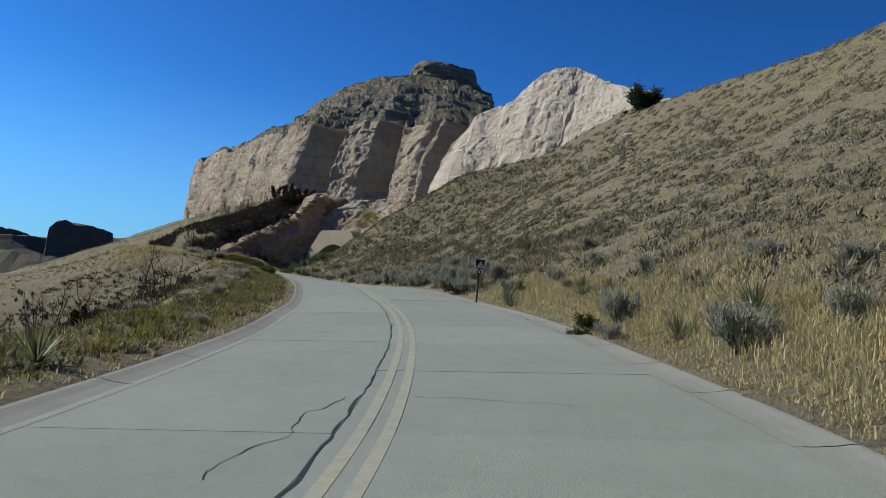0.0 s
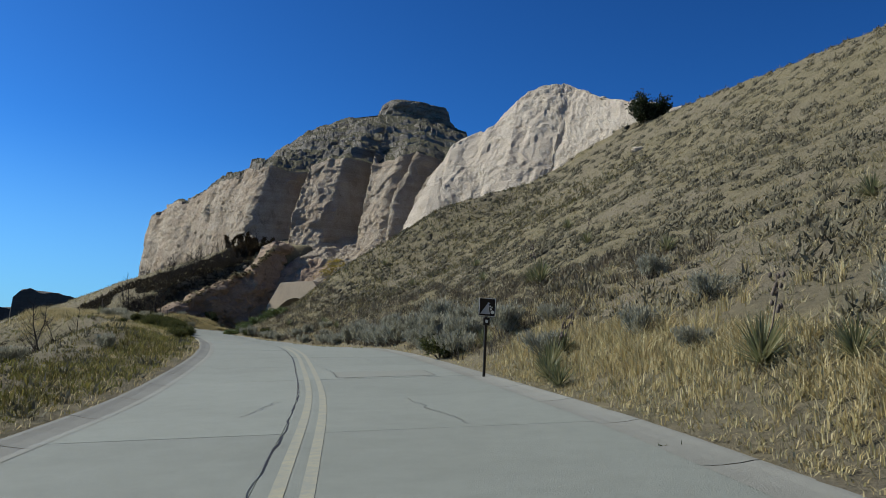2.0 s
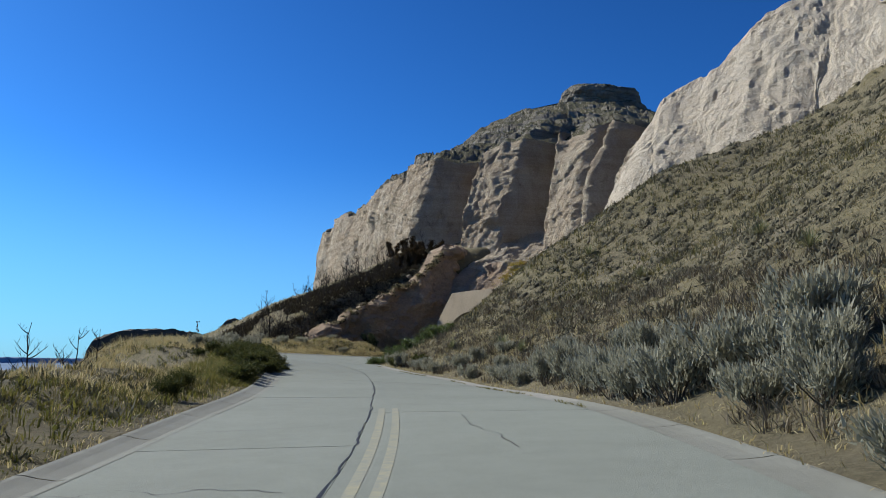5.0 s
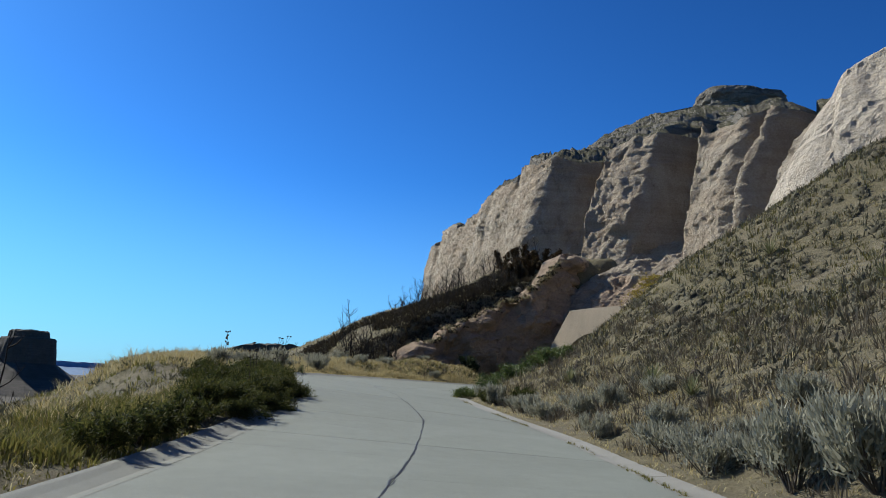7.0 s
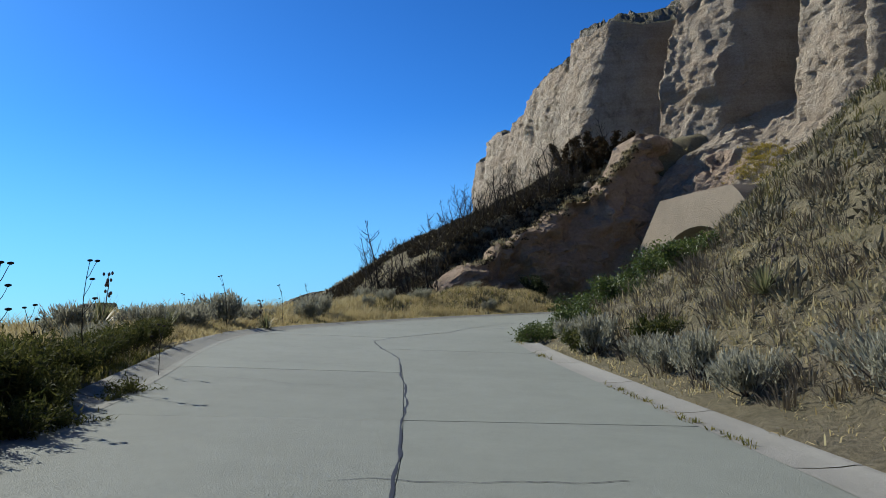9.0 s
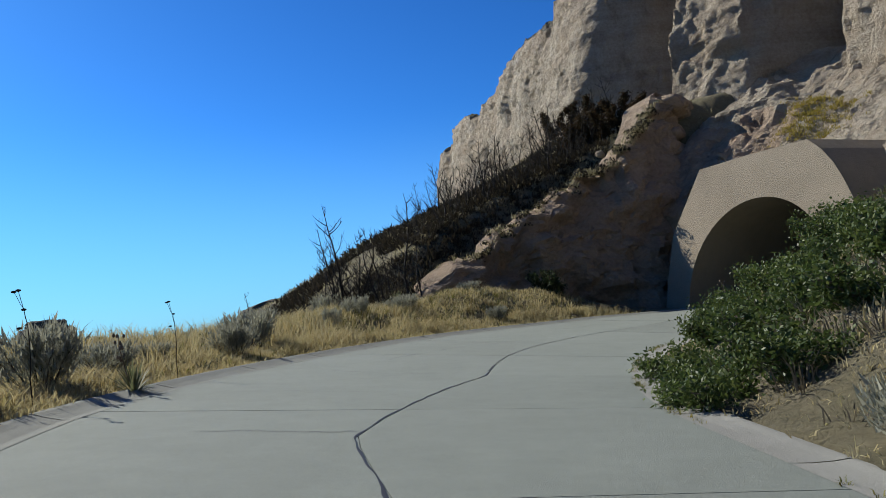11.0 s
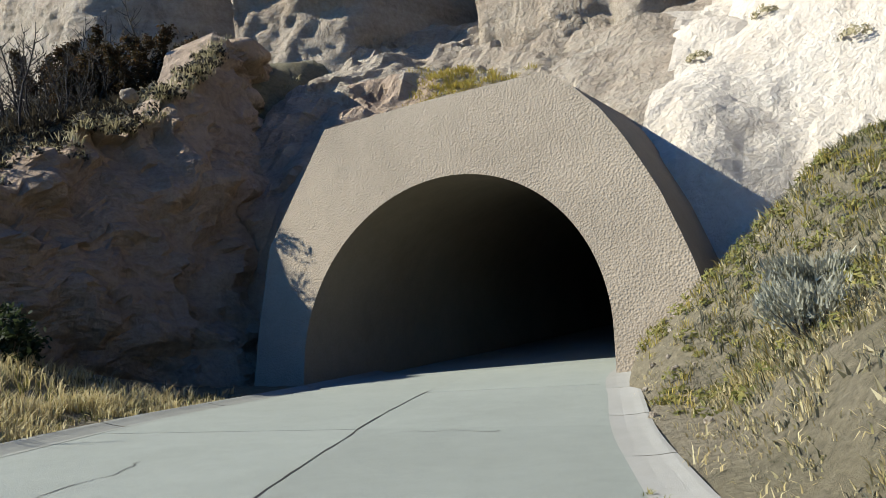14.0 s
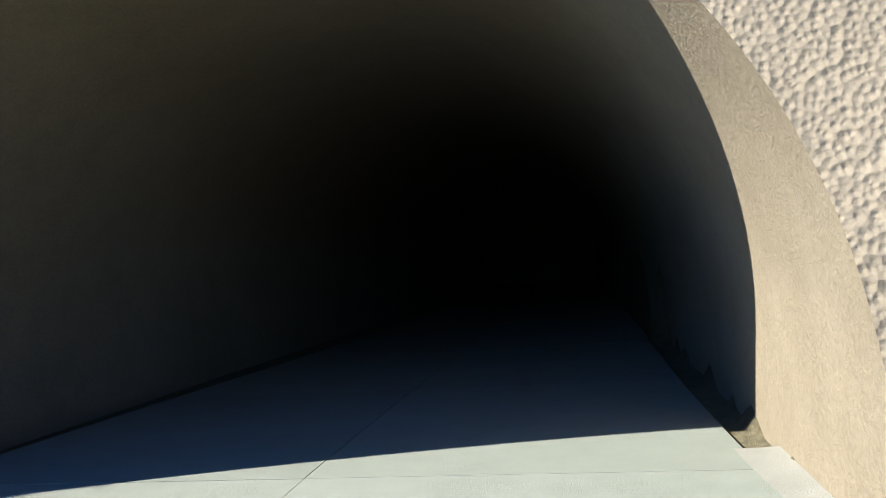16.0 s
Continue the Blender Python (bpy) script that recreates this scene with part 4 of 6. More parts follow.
def tufts(g, size, per, width, flat=0.8, long=0.5):
    """Rounded clumps of fine spikes, one triangle each, standing out all over a low dome."""
    n = len(g) * per
    d = rng.normal(0, 1, (n, 3))
    d[:, 2] = np.abs(d[:, 2]) * 0.8
    d /= np.linalg.norm(d, axis=1)[:, None]
    r = np.repeat(size, per)
    base = np.repeat(g, per, 0) + d * (r * rng.uniform(0.15, 0.8, n))[:, None] * (1, 1, flat)
    way = d * 0.7 + (0, 0, 0.55) + rng.normal(0, 0.3, (n, 3))
    side = np.cross(way, rng.normal(0, 1, (n, 3)))
    side *= (r * width / (np.linalg.norm(side, axis=1) + 1e-9))[:, None]
    tip = base + way * (r * long * rng.uniform(0.6, 1.2, n))[:, None]
    return np.stack([base - side, base + side, tip], 1).reshape(-1, 3), np.arange(3 * n).reshape(-1, 3)


p = scatter(30000, on_hill, (-6, 60, -14, 104))
patch = fbm(p[:, 0] * 0.16, p[:, 1] * 0.16, 9, 3)
v, t = tufts(grounded(p), (0.17 + 0.06 * patch) * rng.uniform(0.6, 1.4, len(p)), 11, 0.11, 0.7, 0.62)
stuff("hill_grass", v, t, BUNCH, "short tan bunch grass over the hillside", "grass")


def lie(p):
    """The slope of the ground at each place, in x and in y."""
    e = 0.4
    return np.stack([(land(p[:, 0] + e, p[:, 1]) - land(p[:, 0] - e, p[:, 1])) / (2 * e), (land(p[:, 0], p[:, 1] + e) - land(p[:, 0], p[:, 1] - e)) / (2 * e)], -1)


def domes(g, size, tilt, flat=0.7):
    """Low uneven mounds: two rings of seven corners and a top."""
    n, k = len(g), 7
    ang = np.linspace(0, 2 * math.pi, k, endpoint=False)[None] + rng.uniform(0, 1, (n, 1))
    rows = []
    for out, up in ((1.0, -0.2), (0.75, 0.6)):
        r = size[:, None] * out * rng.uniform(0.75, 1.25, (n, k))
        rows.append(np.stack([np.cos(ang) * r, np.sin(ang) * r, size[:, None] * up * flat * rng.uniform(0.75, 1.25, (n, k))], -1))
    top = np.stack([rng.normal(0, 0.12, n) * size, rng.normal(0, 0.12, n) * size, size * flat], -1)[:, None]
    v = np.concatenate(rows + [top], 1)
    v[..., 2] += (v[..., :2] * tilt[:, None]).sum(-1)
    v = (v + g[:, None]).reshape(-1, 3)
    j = np.arange(k)
    a, b, c, d = j, (j + 1) % k, (j + 1) % k + k, j + k
    one = np.concatenate([np.stack([a, b, c], 1), np.stack([a, c, d], 1), np.stack([d, c, np.full(k, 2 * k)], 1)])
    return v, (one[None] + (np.arange(n) * (2 * k + 1))[:, None, None]).reshape(-1, 3)


# low grey mounds of half-shrubs over the hill
def mounds(p, size, per, leaf, at=None):
    g = grounded(p, 0.02) if at is None else at
    n = len(g) * per
    d = rng.normal(0, 1, (n, 3))
    d[:, 2] = np.abs(d[:, 2]) * 0.8
    d /= np.linalg.norm(d, axis=1)[:, None]
    r = np.repeat(size, per) * rng.uniform(0.5, 1.0, n) ** 0.5
    c = np.repeat(g, per, 0) + d * r[:, None] * (1, 1, 0.75)
    return leaves(c, d, np.repeat(leaf * (0.6 + size), per), 2.4)


p = scatter(11500, lambda x, y: on_hill(x, y) & (off_road(x, y) > 2.4) & (vnoise(x * 0.35, y * 0.35, 14.0) + 0.7 * vnoise(x * 1.1, y * 1.1, 15.0) > -0.5), (-6, 60, -14, 104))
size = rng.gamma(4.0, 0.075, len(p)).clip(0.14, 0.55) * np.where((p[:, 1] > 84) & (off_road(p[:, 0], p[:, 1]) < 9), 0.45, 1.0)
GREY_SHRUB = plant_material("grey_shrub", ((0.0, (0.07, 0.066, 0.04)), (0.4, (0.16, 0.148, 0.09)), (0.8, (0.30, 0.268, 0.17)), (1.0, (0.13, 0.115, 0.085))), 0.9, True, 0.1)
tilt = lie(p)
v, t = tufts(grounded(p), size, 27, 0.085, 0.75, 0.34)
root = np.repeat(p, 27 * 3, 0)
v[:, 2] += ((v[:, :2] - root) * np.repeat(tilt, 27 * 3, 0)).sum(1)
stuff("hill_shrubs", v, t, GREY_SHRUB, "low grey-brown half-shrubs dotted over the hillside", "shrub")
# added dark domes: the shade inside the shrubs, put in as colour
SHADE_CORE = plant_material("shrub_shade", ((0.3, (0.04, 0.036, 0.022)), (0.5, (0.085, 0.077, 0.048)), (0.7, (0.16, 0.142, 0.09))), 0.95, False, 0.0)
far = off_road(p[:, 0], p[:, 1]) > 7.0
v, t = domes(grounded(p[far]), size[far] * 0.62, tilt[far], 0.65)
mound_cores = stuff("hill_mounds", v, t, SHADE_CORE, "dark cores painted as the shade inside the half-shrubs on the hillside", "shrub")
mound_cores.data.polygons.foreach_set("use_smooth", np.ones(len(mound_cores.data.polygons), bool))


# tall golden grass along both verges
def on_verge(x, y):
    d = off_road(x, y)
    keep = np.exp(-np.maximum(np.abs(d) - 1.5, 0) / np.where(d > 0, 1.6, 3.0)) > rng.uniform(0, 1, len(x))
    clumped = vnoise(x * 0.5, y * 0.35, 2.0) > -0.25
    return (np.abs(d) > 0.35) & (np.abs(d) < 13) & keep & clumped & ~bare(x, y) & np.where(d > 0, y < 34, y > 70)


p = scatter(4600, on_verge, (-22, 16, -14, 104))
tall = 0.42 + 0.25 * vnoise(p[:, 0] * 0.3, p[:, 1] * 0.25, 4.0)
v, t = blades(grounded(p), tall * step(0.1, 1.6, np.abs(off_road(p[:, 0], p[:, 1]))) + 0.1, 0.02, 0.3, 7, 0.35, 0.12)
stuff("verge_grass", v, t, STRAW, "tall golden dry grass along the road verges", "grass")


def on_left(x, y):
    d = -off_road(x, y)
    return (d > 0.4) & (d < 40) & (np.exp(-d / 14) > rng.uniform(0, 1, len(x))) & ~bare(x, y)


p = scatter(12500, on_left, (-48, 0, -14, 108))
g = fbm(p[:, 0] * 0.12, p[:, 1] * 0.12, 6, 3)
for name, sel, mat, h in (("left_grass", g < 0.12, OLIVE, 0.24), ("green_grass", g >= 0.12, GREENY, 0.32)):
    q = p[sel]
    v, t = blades(grounded(q), h * (0.7 + 0.4 * rng.random(len(q))), 0.028, 0.5, 6, 0.45, 0.16)
    stuff(name, v, t, mat, "mixed straw and green grass on the open side of the road", "grass")
p = scatter(4200, on_left, (-48, 0, -14, 108))
v, t = tufts(grounded(p), rng.gamma(4.0, 0.045, len(p)).clip(0.08, 0.4), 26, 0.085, 0.8, 0.36)
stuff("left_shrubs", v, t, DRAB, "low olive-grey sage on the open side of the road", "shrub")


def verge_strip(name, count, box, near, far, side, height, mat, label, width=0.014):
    """A dense band of grass beside the road, from near to far metres off its edge."""
    def inside(x, y):
        d = off_road(x, y) * side
        clumped = vnoise(x * 0.7, y * 0.5, 12.0) + 0.5 * vnoise(x * 1.9, y * 1.9, 5.0) > -0.55
        return (d > near) & (d < far) & clumped & ~bare(x, y)
    p = scatter(count, inside, box)
    d = np.abs(off_road(p[:, 0], p[:, 1]))
    h = height * (0.75 + 0.35 * vnoise(p[:, 0] * 0.6, p[:, 1] * 0.45, 7.0)) * (0.35 + 0.65 * step(near, near + 1.0, d))
    v, t = blades(grounded(p), h, width * 1.35, 0.32, 6, 0.4, 0.13)
    stuff(name, v, t, mat, label, "grass")


verge_strip("golden_grass", 4200, (-1, 12, -9, 27), 0.2, 2.9, 1, 0.52, STRAW, "dense golden dry grass on the uphill verge")
verge_strip("golden_grass", 1500, (-4, 10, 27, 80), 0.3, 5.0, 1, 0.3, STRAW, "dense golden dry grass on the uphill verge")
verge_strip("golden_grass", 7600, (-26, -4, 68, 108), 0.25, 8.5, -1, 0.42, STRAW, "broad strip of pale golden grass before the rock cut", 0.017)
verge_strip("golden_grass", 2800, (-16, -4, 74, 106), 0.02, 1.4, -1, 0.62, STRAW, "thick tall golden grass hanging over the road edge", 0.016)
verge_strip("green_grass", 900, (-20, -4, 80, 106), 0.6, 6.0, -1, 0.45, GREENY, "yellow-green grass among the golden verge")
verge_strip("green_grass", 2600, (-10, 0, 50, 76), 0.05, 2.5, -1, 0.5, GREENY, "rank green grass at the road's open edge")
verge_strip("golden_grass", 1700, (-10, 0, -9, 53), 0.5, 3.0, -1, 0.34, OLIVE, "golden dry grass on the open verge")
verge_strip("green_grass", 2600, (-10, 0, -9, 53), 0.15, 2.6, -1, 0.3, GREENY, "low green grass at the road's open edge")

verge_strip("golden_grass", 1500, (-15, -2, 43, 62), 0.9, 6.0, -1, 0.45, STRAW, "golden dry grass beside the weeds on the open verge")

# the bank between the thicket and the tunnel mouth
verge_strip("golden_grass", 900, (-6, 6, 88.5, 99), 0.35, 2.4, 1, 0.34, STRAW, "golden grass above the kerb before the tunnel", 0.016)
verge_strip("grey_grass", 2600, (-6, 12, 86, 101), 0.6, 8.0, 1, 0.36, DRAB, "dry grey-green grass on the bank by the tunnel")
verge_strip("grey_grass", 1500, (-6, 12, 86, 101), 0.8, 8.0, 1, 0.38, OLIVE, "olive bunch grass on the bank by the tunnel")

# thicker growth on the shoulder of the hill above the bend
verge_strip("hill_grass", 3600, (0, 28, 64, 96), 5.0, 27.0, 1, 0.44, OLIVE, "olive bunch grass on the shoulder of the hill", 0.022)
verge_strip("hill_shrubs", 2200, (0, 28, 64, 96), 5.0, 27.0, 1, 0.5, DRAB, "dark low half-shrubs on the shoulder of the hill", 0.03)

# dead grey brush on the uphill verge
DEAD = plant_material("dead_brush", ((0.0, (0.05, 0.042, 0.03)), (0.5, (0.15, 0.125, 0.09)), (1.0, (0.30, 0.255, 0.18))), 0.9, True, 0.15)
p = scatter(1050, lambda x, y: (off_road(x, y) > 0.5) & (off_road(x, y) < 8) & ~bare(x, y), (-6, 16, 26, 82))
v, t = blades(grounded(p), rng.uniform(0.25, 0.6, len(p)), 0.022, 0.8, 34, 0.25, 0.3)
stuff("dead_brush", v, t, DEAD, "dead grey-brown brush on the uphill verge", "shrub")
# weeds in the joint between the road and the pale kerb strip
wy = rng.uniform(43, 97, 400)
wy = wy[vnoise(wy * 0.6, 3.0) > -0.1]
wx, wyy, wtx, wty, wz, wb = road_at(np.interp(wy, ROAD[:, 1], ROAD_S))
wl = right_half(wyy) + rng.normal(0.0, 0.03, len(wyy))
v, t = blades(np.stack([wx + wl * wty, wyy - wl * wtx, wz + wb * wl - 0.01], -1), 0.10, 0.012, 0.9, 9, 0.5, 0.06)
stuff("joint_weeds", v, t, GREENY, "low green weeds in the joint beside the kerb strip", "weeds")

# talus grass below the bluff
def on_talus(x, y):
    return (beside(CLIFF, x, y)[1] > 0.5) & (beside(CUT, x, y)[1] < -2) & (land(x, y, False) > 1)


p = scatter(6000, on_talus, (-75, 2, 100, 200))
v, t = blades(grounded(p), 0.35, 0.07, 0.6, 5, 0.5, 0.3)
stuff("talus_grass", v, t, BUNCH, "sparse tan grass on the slope below the bluff", "grass")


# blackened brush left by the fire; its dense black also stands for shade
def burnt_ground(x, y):
    c = beside(CUT, x, y)[1]
    return (c < np.where(x < -13.5, -0.8, -4.4)) & (c > -15) & (beside(CLIFF, x, y)[1] > 3) & (x > -30) & (x < -4.6) & (vnoise(x * 0.25, y * 0.25, 3.0) > -0.75)


SOOT = plant_material("burnt_brush", ((0.0, (0.010, 0.009, 0.007)), (0.6, (0.03, 0.026, 0.018)), (1.0, (0.08, 0.065, 0.04))))
q = scatter(3800, burnt_ground, (-32, 2, 96, 128))
v, t = blades(grounded(q), 0.45, 0.045, 0.6, 7, 0.5, 0.3)
stuff("scorched_grass", v, t, SOOT, "blackened grass stubble on the burnt slope", "grass")
p = scatter(4200, burnt_ground, (-30, 2, 98, 126))
v, t = tufts(grounded(p), rng.gamma(5.0, 0.07, len(p)).clip(0.18, 0.7), 26, 0.095, 0.8, 0.42)
stuff("burnt_brush", v, t, SOOT, "blackened brush between the burnt trees", "shrub")
p = scatter(2400, lambda x, y: (off_road(x, y) < -5.8 - 1.5 * vnoise(x * 0.2, y * 0.2, 4.0)) & (np.hypot((x + 19) / 17, (y - 31) / 36) + 0.45 * vnoise(x * 0.11, y * 0.11, 8.0) < 0.95) & (vnoise(x * 0.3, y * 0.3, 6.0) > -0.45), (-40, -7, -6, 68))
v, t = tufts(grounded(p), rng.gamma(5.0, 0.07, len(p)).clip(0.18, 0.7), 26, 0.095, 0.8, 0.42)
stuff("burnt_brush", v, t, SOOT, "dark brush in the draw below the road", "shrub")


# plants on the rim of the cut and on the rock shelf
RIM = np.stack([qx - qox * (0.08 * (qt - qb) + 0.75), qy - qoy * (0.08 * (qt - qb) + 0.75), qt], -1)
pick_rim = RIM[rng.integers(0, len(RIM) - 20, 420)] + rng.normal(0, 0.22, (420, 3)) * (1, 1, 0.3)
v, t = blades(pick_rim - (0, 0, 0.12), 0.4, 0.03, 0.6, 9, 0.5, 0.2)
stuff("rim_grass", v, t, BUNCH, "dry grass along the rim of the rock cut", "grass")
g = pick_rim[:120] + (0, 0, -0.1)
v, t = mounds(None, rng.uniform(0.15, 0.45, 120), 40, 0.08, g)
stuff("rim_shrubs", v, t, SOOT, "dark low shrubs along the rim of the rock cut", "shrub")
SHELF_Q, SHELF_P = -4.2, 9.9
shelf_q, shelf_p = rng.normal(SHELF_Q, 1.1, 420), rng.normal(SHELF_P, 0.8, 420)


def shelf_height(q, p):
    i = np.clip(((p - 1.1) / 0.2).round().astype(int), 0, pq.shape[0] - 1)
    j = np.clip(((q + 11.5) / 0.2).round().astype(int), 0, pq.shape[1] - 1)
    return AZ[i, j]


def on_shelf(q, p):
    return np.stack([PORTAL_C[0] + PORTAL_A[0] * q + PORTAL_N[0] * p, PORTAL_C[1] + PORTAL_A[1] * q + PORTAL_N[1] * p, shelf_height(q, p) - 0.05], -1)


v, t = blades(on_shelf(shelf_q, shelf_p), 0.32, 0.03, 0.6, 12, 0.5, 0.25)
YELLOW = plant_material("yellow_grass", ((0.0, (0.32, 0.24, 0.05)), (0.6, (0.50, 0.38, 0.09)), (1.0, (0.34, 0.32, 0.09))))
stuff("shelf_grass", v, t, YELLOW, "patch of yellow grass on the rock shelf above the tunnel", "grass")
tq, tp = np.array([6.5, 8.8, 7.6, 10.5, 4.6]), np.array([9.5, 7.5, 11.5, 9.0, 8.6])
v, t = mounds(None, np.array([0.45, 0.5, 0.4, 0.55, 0.4]), 160, 0.06, on_shelf(tq, tp))
stuff("face_shrubs", v, t, BUNCH, "tufts of dry shrub on the pale rock face", "shrub")

# scattered litter and low tufts right beside the gutters
def by_gutter(x, y):
    d = np.abs(off_road(x, y))
    return (d > 0.02) & (d < 2.6) & ~bare(x, y)


p = scatter(5000, by_gutter, (-14, 9, -10, 104))
v, t = blades(grounded(p, 0.01), 0.13 + 0.06 * rng.random(len(p)), 0.018, 1.0, 5, 0.5, 0.16)
stuff("dry_litter", v, t, STRAW, "flattened dry grass and litter beside the gutters", "grass")
# weeds on the steep bank beside the portal
p = scatter(900, lambda x, y: (off_road(x, y) > 0.2) & (x > 0.5) & (y > 95) & ~bare(x, y), (0, 13, 95, 106))
half = len(p) // 2
v, t = blades(grounded(p[:half]), 0.3, 0.018, 0.6, 12, 0.5, 0.18)
stuff("bank_grass", v, t, YELLOW, "yellow tufts on the bank beside the portal", "grass")
v, t = mounds(p[half:], rng.uniform(0.1, 0.3, len(p) - half), 60, 0.045)
stuff("bank_weeds", v, t, GREENY, "low green weeds on the bank beside the portal", "weeds")


# ---- plants: single things ----
def tube(path, radii, sides=6):
    """A tapered limb along a path of points."""
    path, radii = np.asarray(path, float), np.asarray(radii, float)
    t = np.gradient(path, axis=0)
    t /= np.linalg.norm(t, axis=1)[:, None] + 1e-9
    ref = np.where(np.abs(t[:, 2:3]) > 0.9, [[1.0, 0, 0]], [[0, 0, 1.0]])
    a = np.cross(t, ref)
    a /= np.linalg.norm(a, axis=1)[:, None]
    b = np.cross(t, a)
    ang = np.linspace(0, 2 * math.pi, sides, endpoint=False)
    v = (path[:, None] + (a[:, None] * np.cos(ang)[None, :, None] + b[:, None] * np.sin(ang)[None, :, None]) * radii[:, None, None]).reshape(-1, 3)
    f = []
    for i in range(len(path) - 1):
        for j in range(sides):
            k = (j + 1) % sides
            p, q, r, s = i * sides + j, i * sides + k, (i + 1) * sides + k, (i + 1) * sides + j
            f += [(p, q, r), (p, r, s)]
    return v, np.array(f)


def merge(pieces):
    vs, ts, o = [], [], 0
    for v, t in pieces:
        vs.append(v)
        ts.append(np.asarray(t) + o)
        o += len(v)
    return np.vstack(vs), np.vstack(ts)


def stand(ob, x, y, turn=0.0, size=1.0, sink=0.05):
    """The pose of a plant on the ground."""
    return Matrix.Translation((x, y, float(land(np.array([x]), np.array([y]))[0]) - sink)) @ pose(0, 0, 0, 0, 0, turn) @ Matrix.Scale(size, 4)


def branch(start, way, length, bend, steps=5):
    way = np.asarray(way, float) / np.linalg.norm(way)
    pts = [np.asarray(start, float)]
    for _ in range(steps):
        way = way + np.array([0, 0, bend / steps]) + rng.normal(0, 0.10, 3)
        way /= np.linalg.norm(way)
        pts.append(pts[-1] + way * length / steps)
    return np.array(pts)


def sagebrush(seed, leafmat, label, group, height=0.8, spread=0.75, n=900, leaf=0.036, name="sagebrush", category="shrub", upright=0.6):
    global rng
    rng = np.random.default_rng(seed)
    ob = empty(name, (0, 0, -50), label, category, group)
    stems, tips = [], []
    for k in range(18):
        az, out = rng.uniform(0, 2 * math.pi), rng.uniform(0.1, 1.0)
        p = branch((0.05 * math.cos(az), 0.05 * math.sin(az), 0), (math.cos(az) * out * spread, math.sin(az) * out * spread, height * rng.uniform(0.5, 0.9)), math.hypot(out * spread, height) * rng.uniform(0.7, 1.0), 0.5)
        stems.append(tube(p, np.linspace(0.016, 0.004, len(p)), 4))
        tips += [p[-1], p[-2], p[-3], (p[-1] + p[-2]) / 2]
    v, t = merge(stems)
    tagged(fast_mesh("woody_base", v, t, TWIG, ob, "grey woody branchwork"), kind="stuff")
    tips = np.array(tips)
    c = tips[rng.integers(0, len(tips), n)] + rng.normal(0, 0.11, (n, 3)) * (spread, spread, height)
    c[:, 2] = np.maximum(c[:, 2], 0.04)
    d = c - (0, 0, height * 0.25)
    d /= np.linalg.norm(d, axis=1)[:, None]
    d = d * 0.5 + (0, 0, upright) + rng.normal(0, 0.3 + 0.5 * (upright < 0.3), (n, 3))
    d /= np.linalg.norm(d, axis=1)[:, None]
    k = np.arange(n)[:, None] * 3
    w = rng.normal(0, 1, (n, 3))
    w = np.cross(d, w)
    w /= np.linalg.norm(w, axis=1)[:, None]
    s = leaf * rng.uniform(0.6, 1.4, n)[:, None]
    v = np.stack([c - w * s * 0.45, c + w * s * 0.45, c + d * s * 3.4], 1).reshape(-1, 3)
    tagged(fast_mesh("foliage", v, np.concatenate([k + [0, 1, 2]], 0), leafmat, ob, "fine upright leaves"), kind="stuff")
    return ob


def yucca(seed, stalk):
    global rng
    rng = np.random.default_rng(seed)
    ob = empty("yucca", (0, 0, -50), "spiky grey-green yucca with dry seed stalk" if stalk else "spiky grey-green yucca rosette", "yucca", "yuccas on the slopes")
    n = 120
    az, el = rng.uniform(0, 2 * math.pi, n), rng.uniform(0.1, 1.45, n)
    d = np.stack([np.cos(az) * np.cos(el), np.sin(az) * np.cos(el), np.sin(el)], 1)
    L = rng.uniform(0.38, 0.62, n)[:, None]
    side = np.cross(d, (0, 0, 1.0))
    side /= np.linalg.norm(side, axis=1)[:, None]
    base = np.array([0, 0, 0.08]) + d * 0.05
    v = np.stack([base - side * 0.012, base + side * 0.012, base + d * L * 0.55 + side * 0.011, base + d * L * 0.55 - side * 0.011, base + d * L + (0, 0, -0.03)], 1).reshape(-1, 3)
    k = np.arange(n)[:, None] * 5
    fast_mesh("rosette", v, np.concatenate([k + [0, 1, 2], k + [0, 2, 3], k + [3, 2, 4]], 0), YUCCA, ob, "stiff pointed blades")
    if stalk:
        p = branch((0, 0, 0.1), (0.12, 0.05, 1), 0.95, 0.1)
        pods = []
        for q in p[3:]:
            for _ in range(4):
                c = q + rng.normal(0, 0.045, 3)
                pv, pt = tube([c - (0, 0, 0.03), c - (0, 0, 0.012), c + (0, 0, 0.015), c + (0, 0, 0.035)], [0.004, 0.022, 0.02, 0.004], 6)
                pods.append((pv, pt))
        v, t = merge([tube(p, np.linspace(0.012, 0.006, len(p)), 6)] + pods)
        fast_mesh("stalk", v, t, BARK, ob, "dry stalk with open seed pods")
    return ob


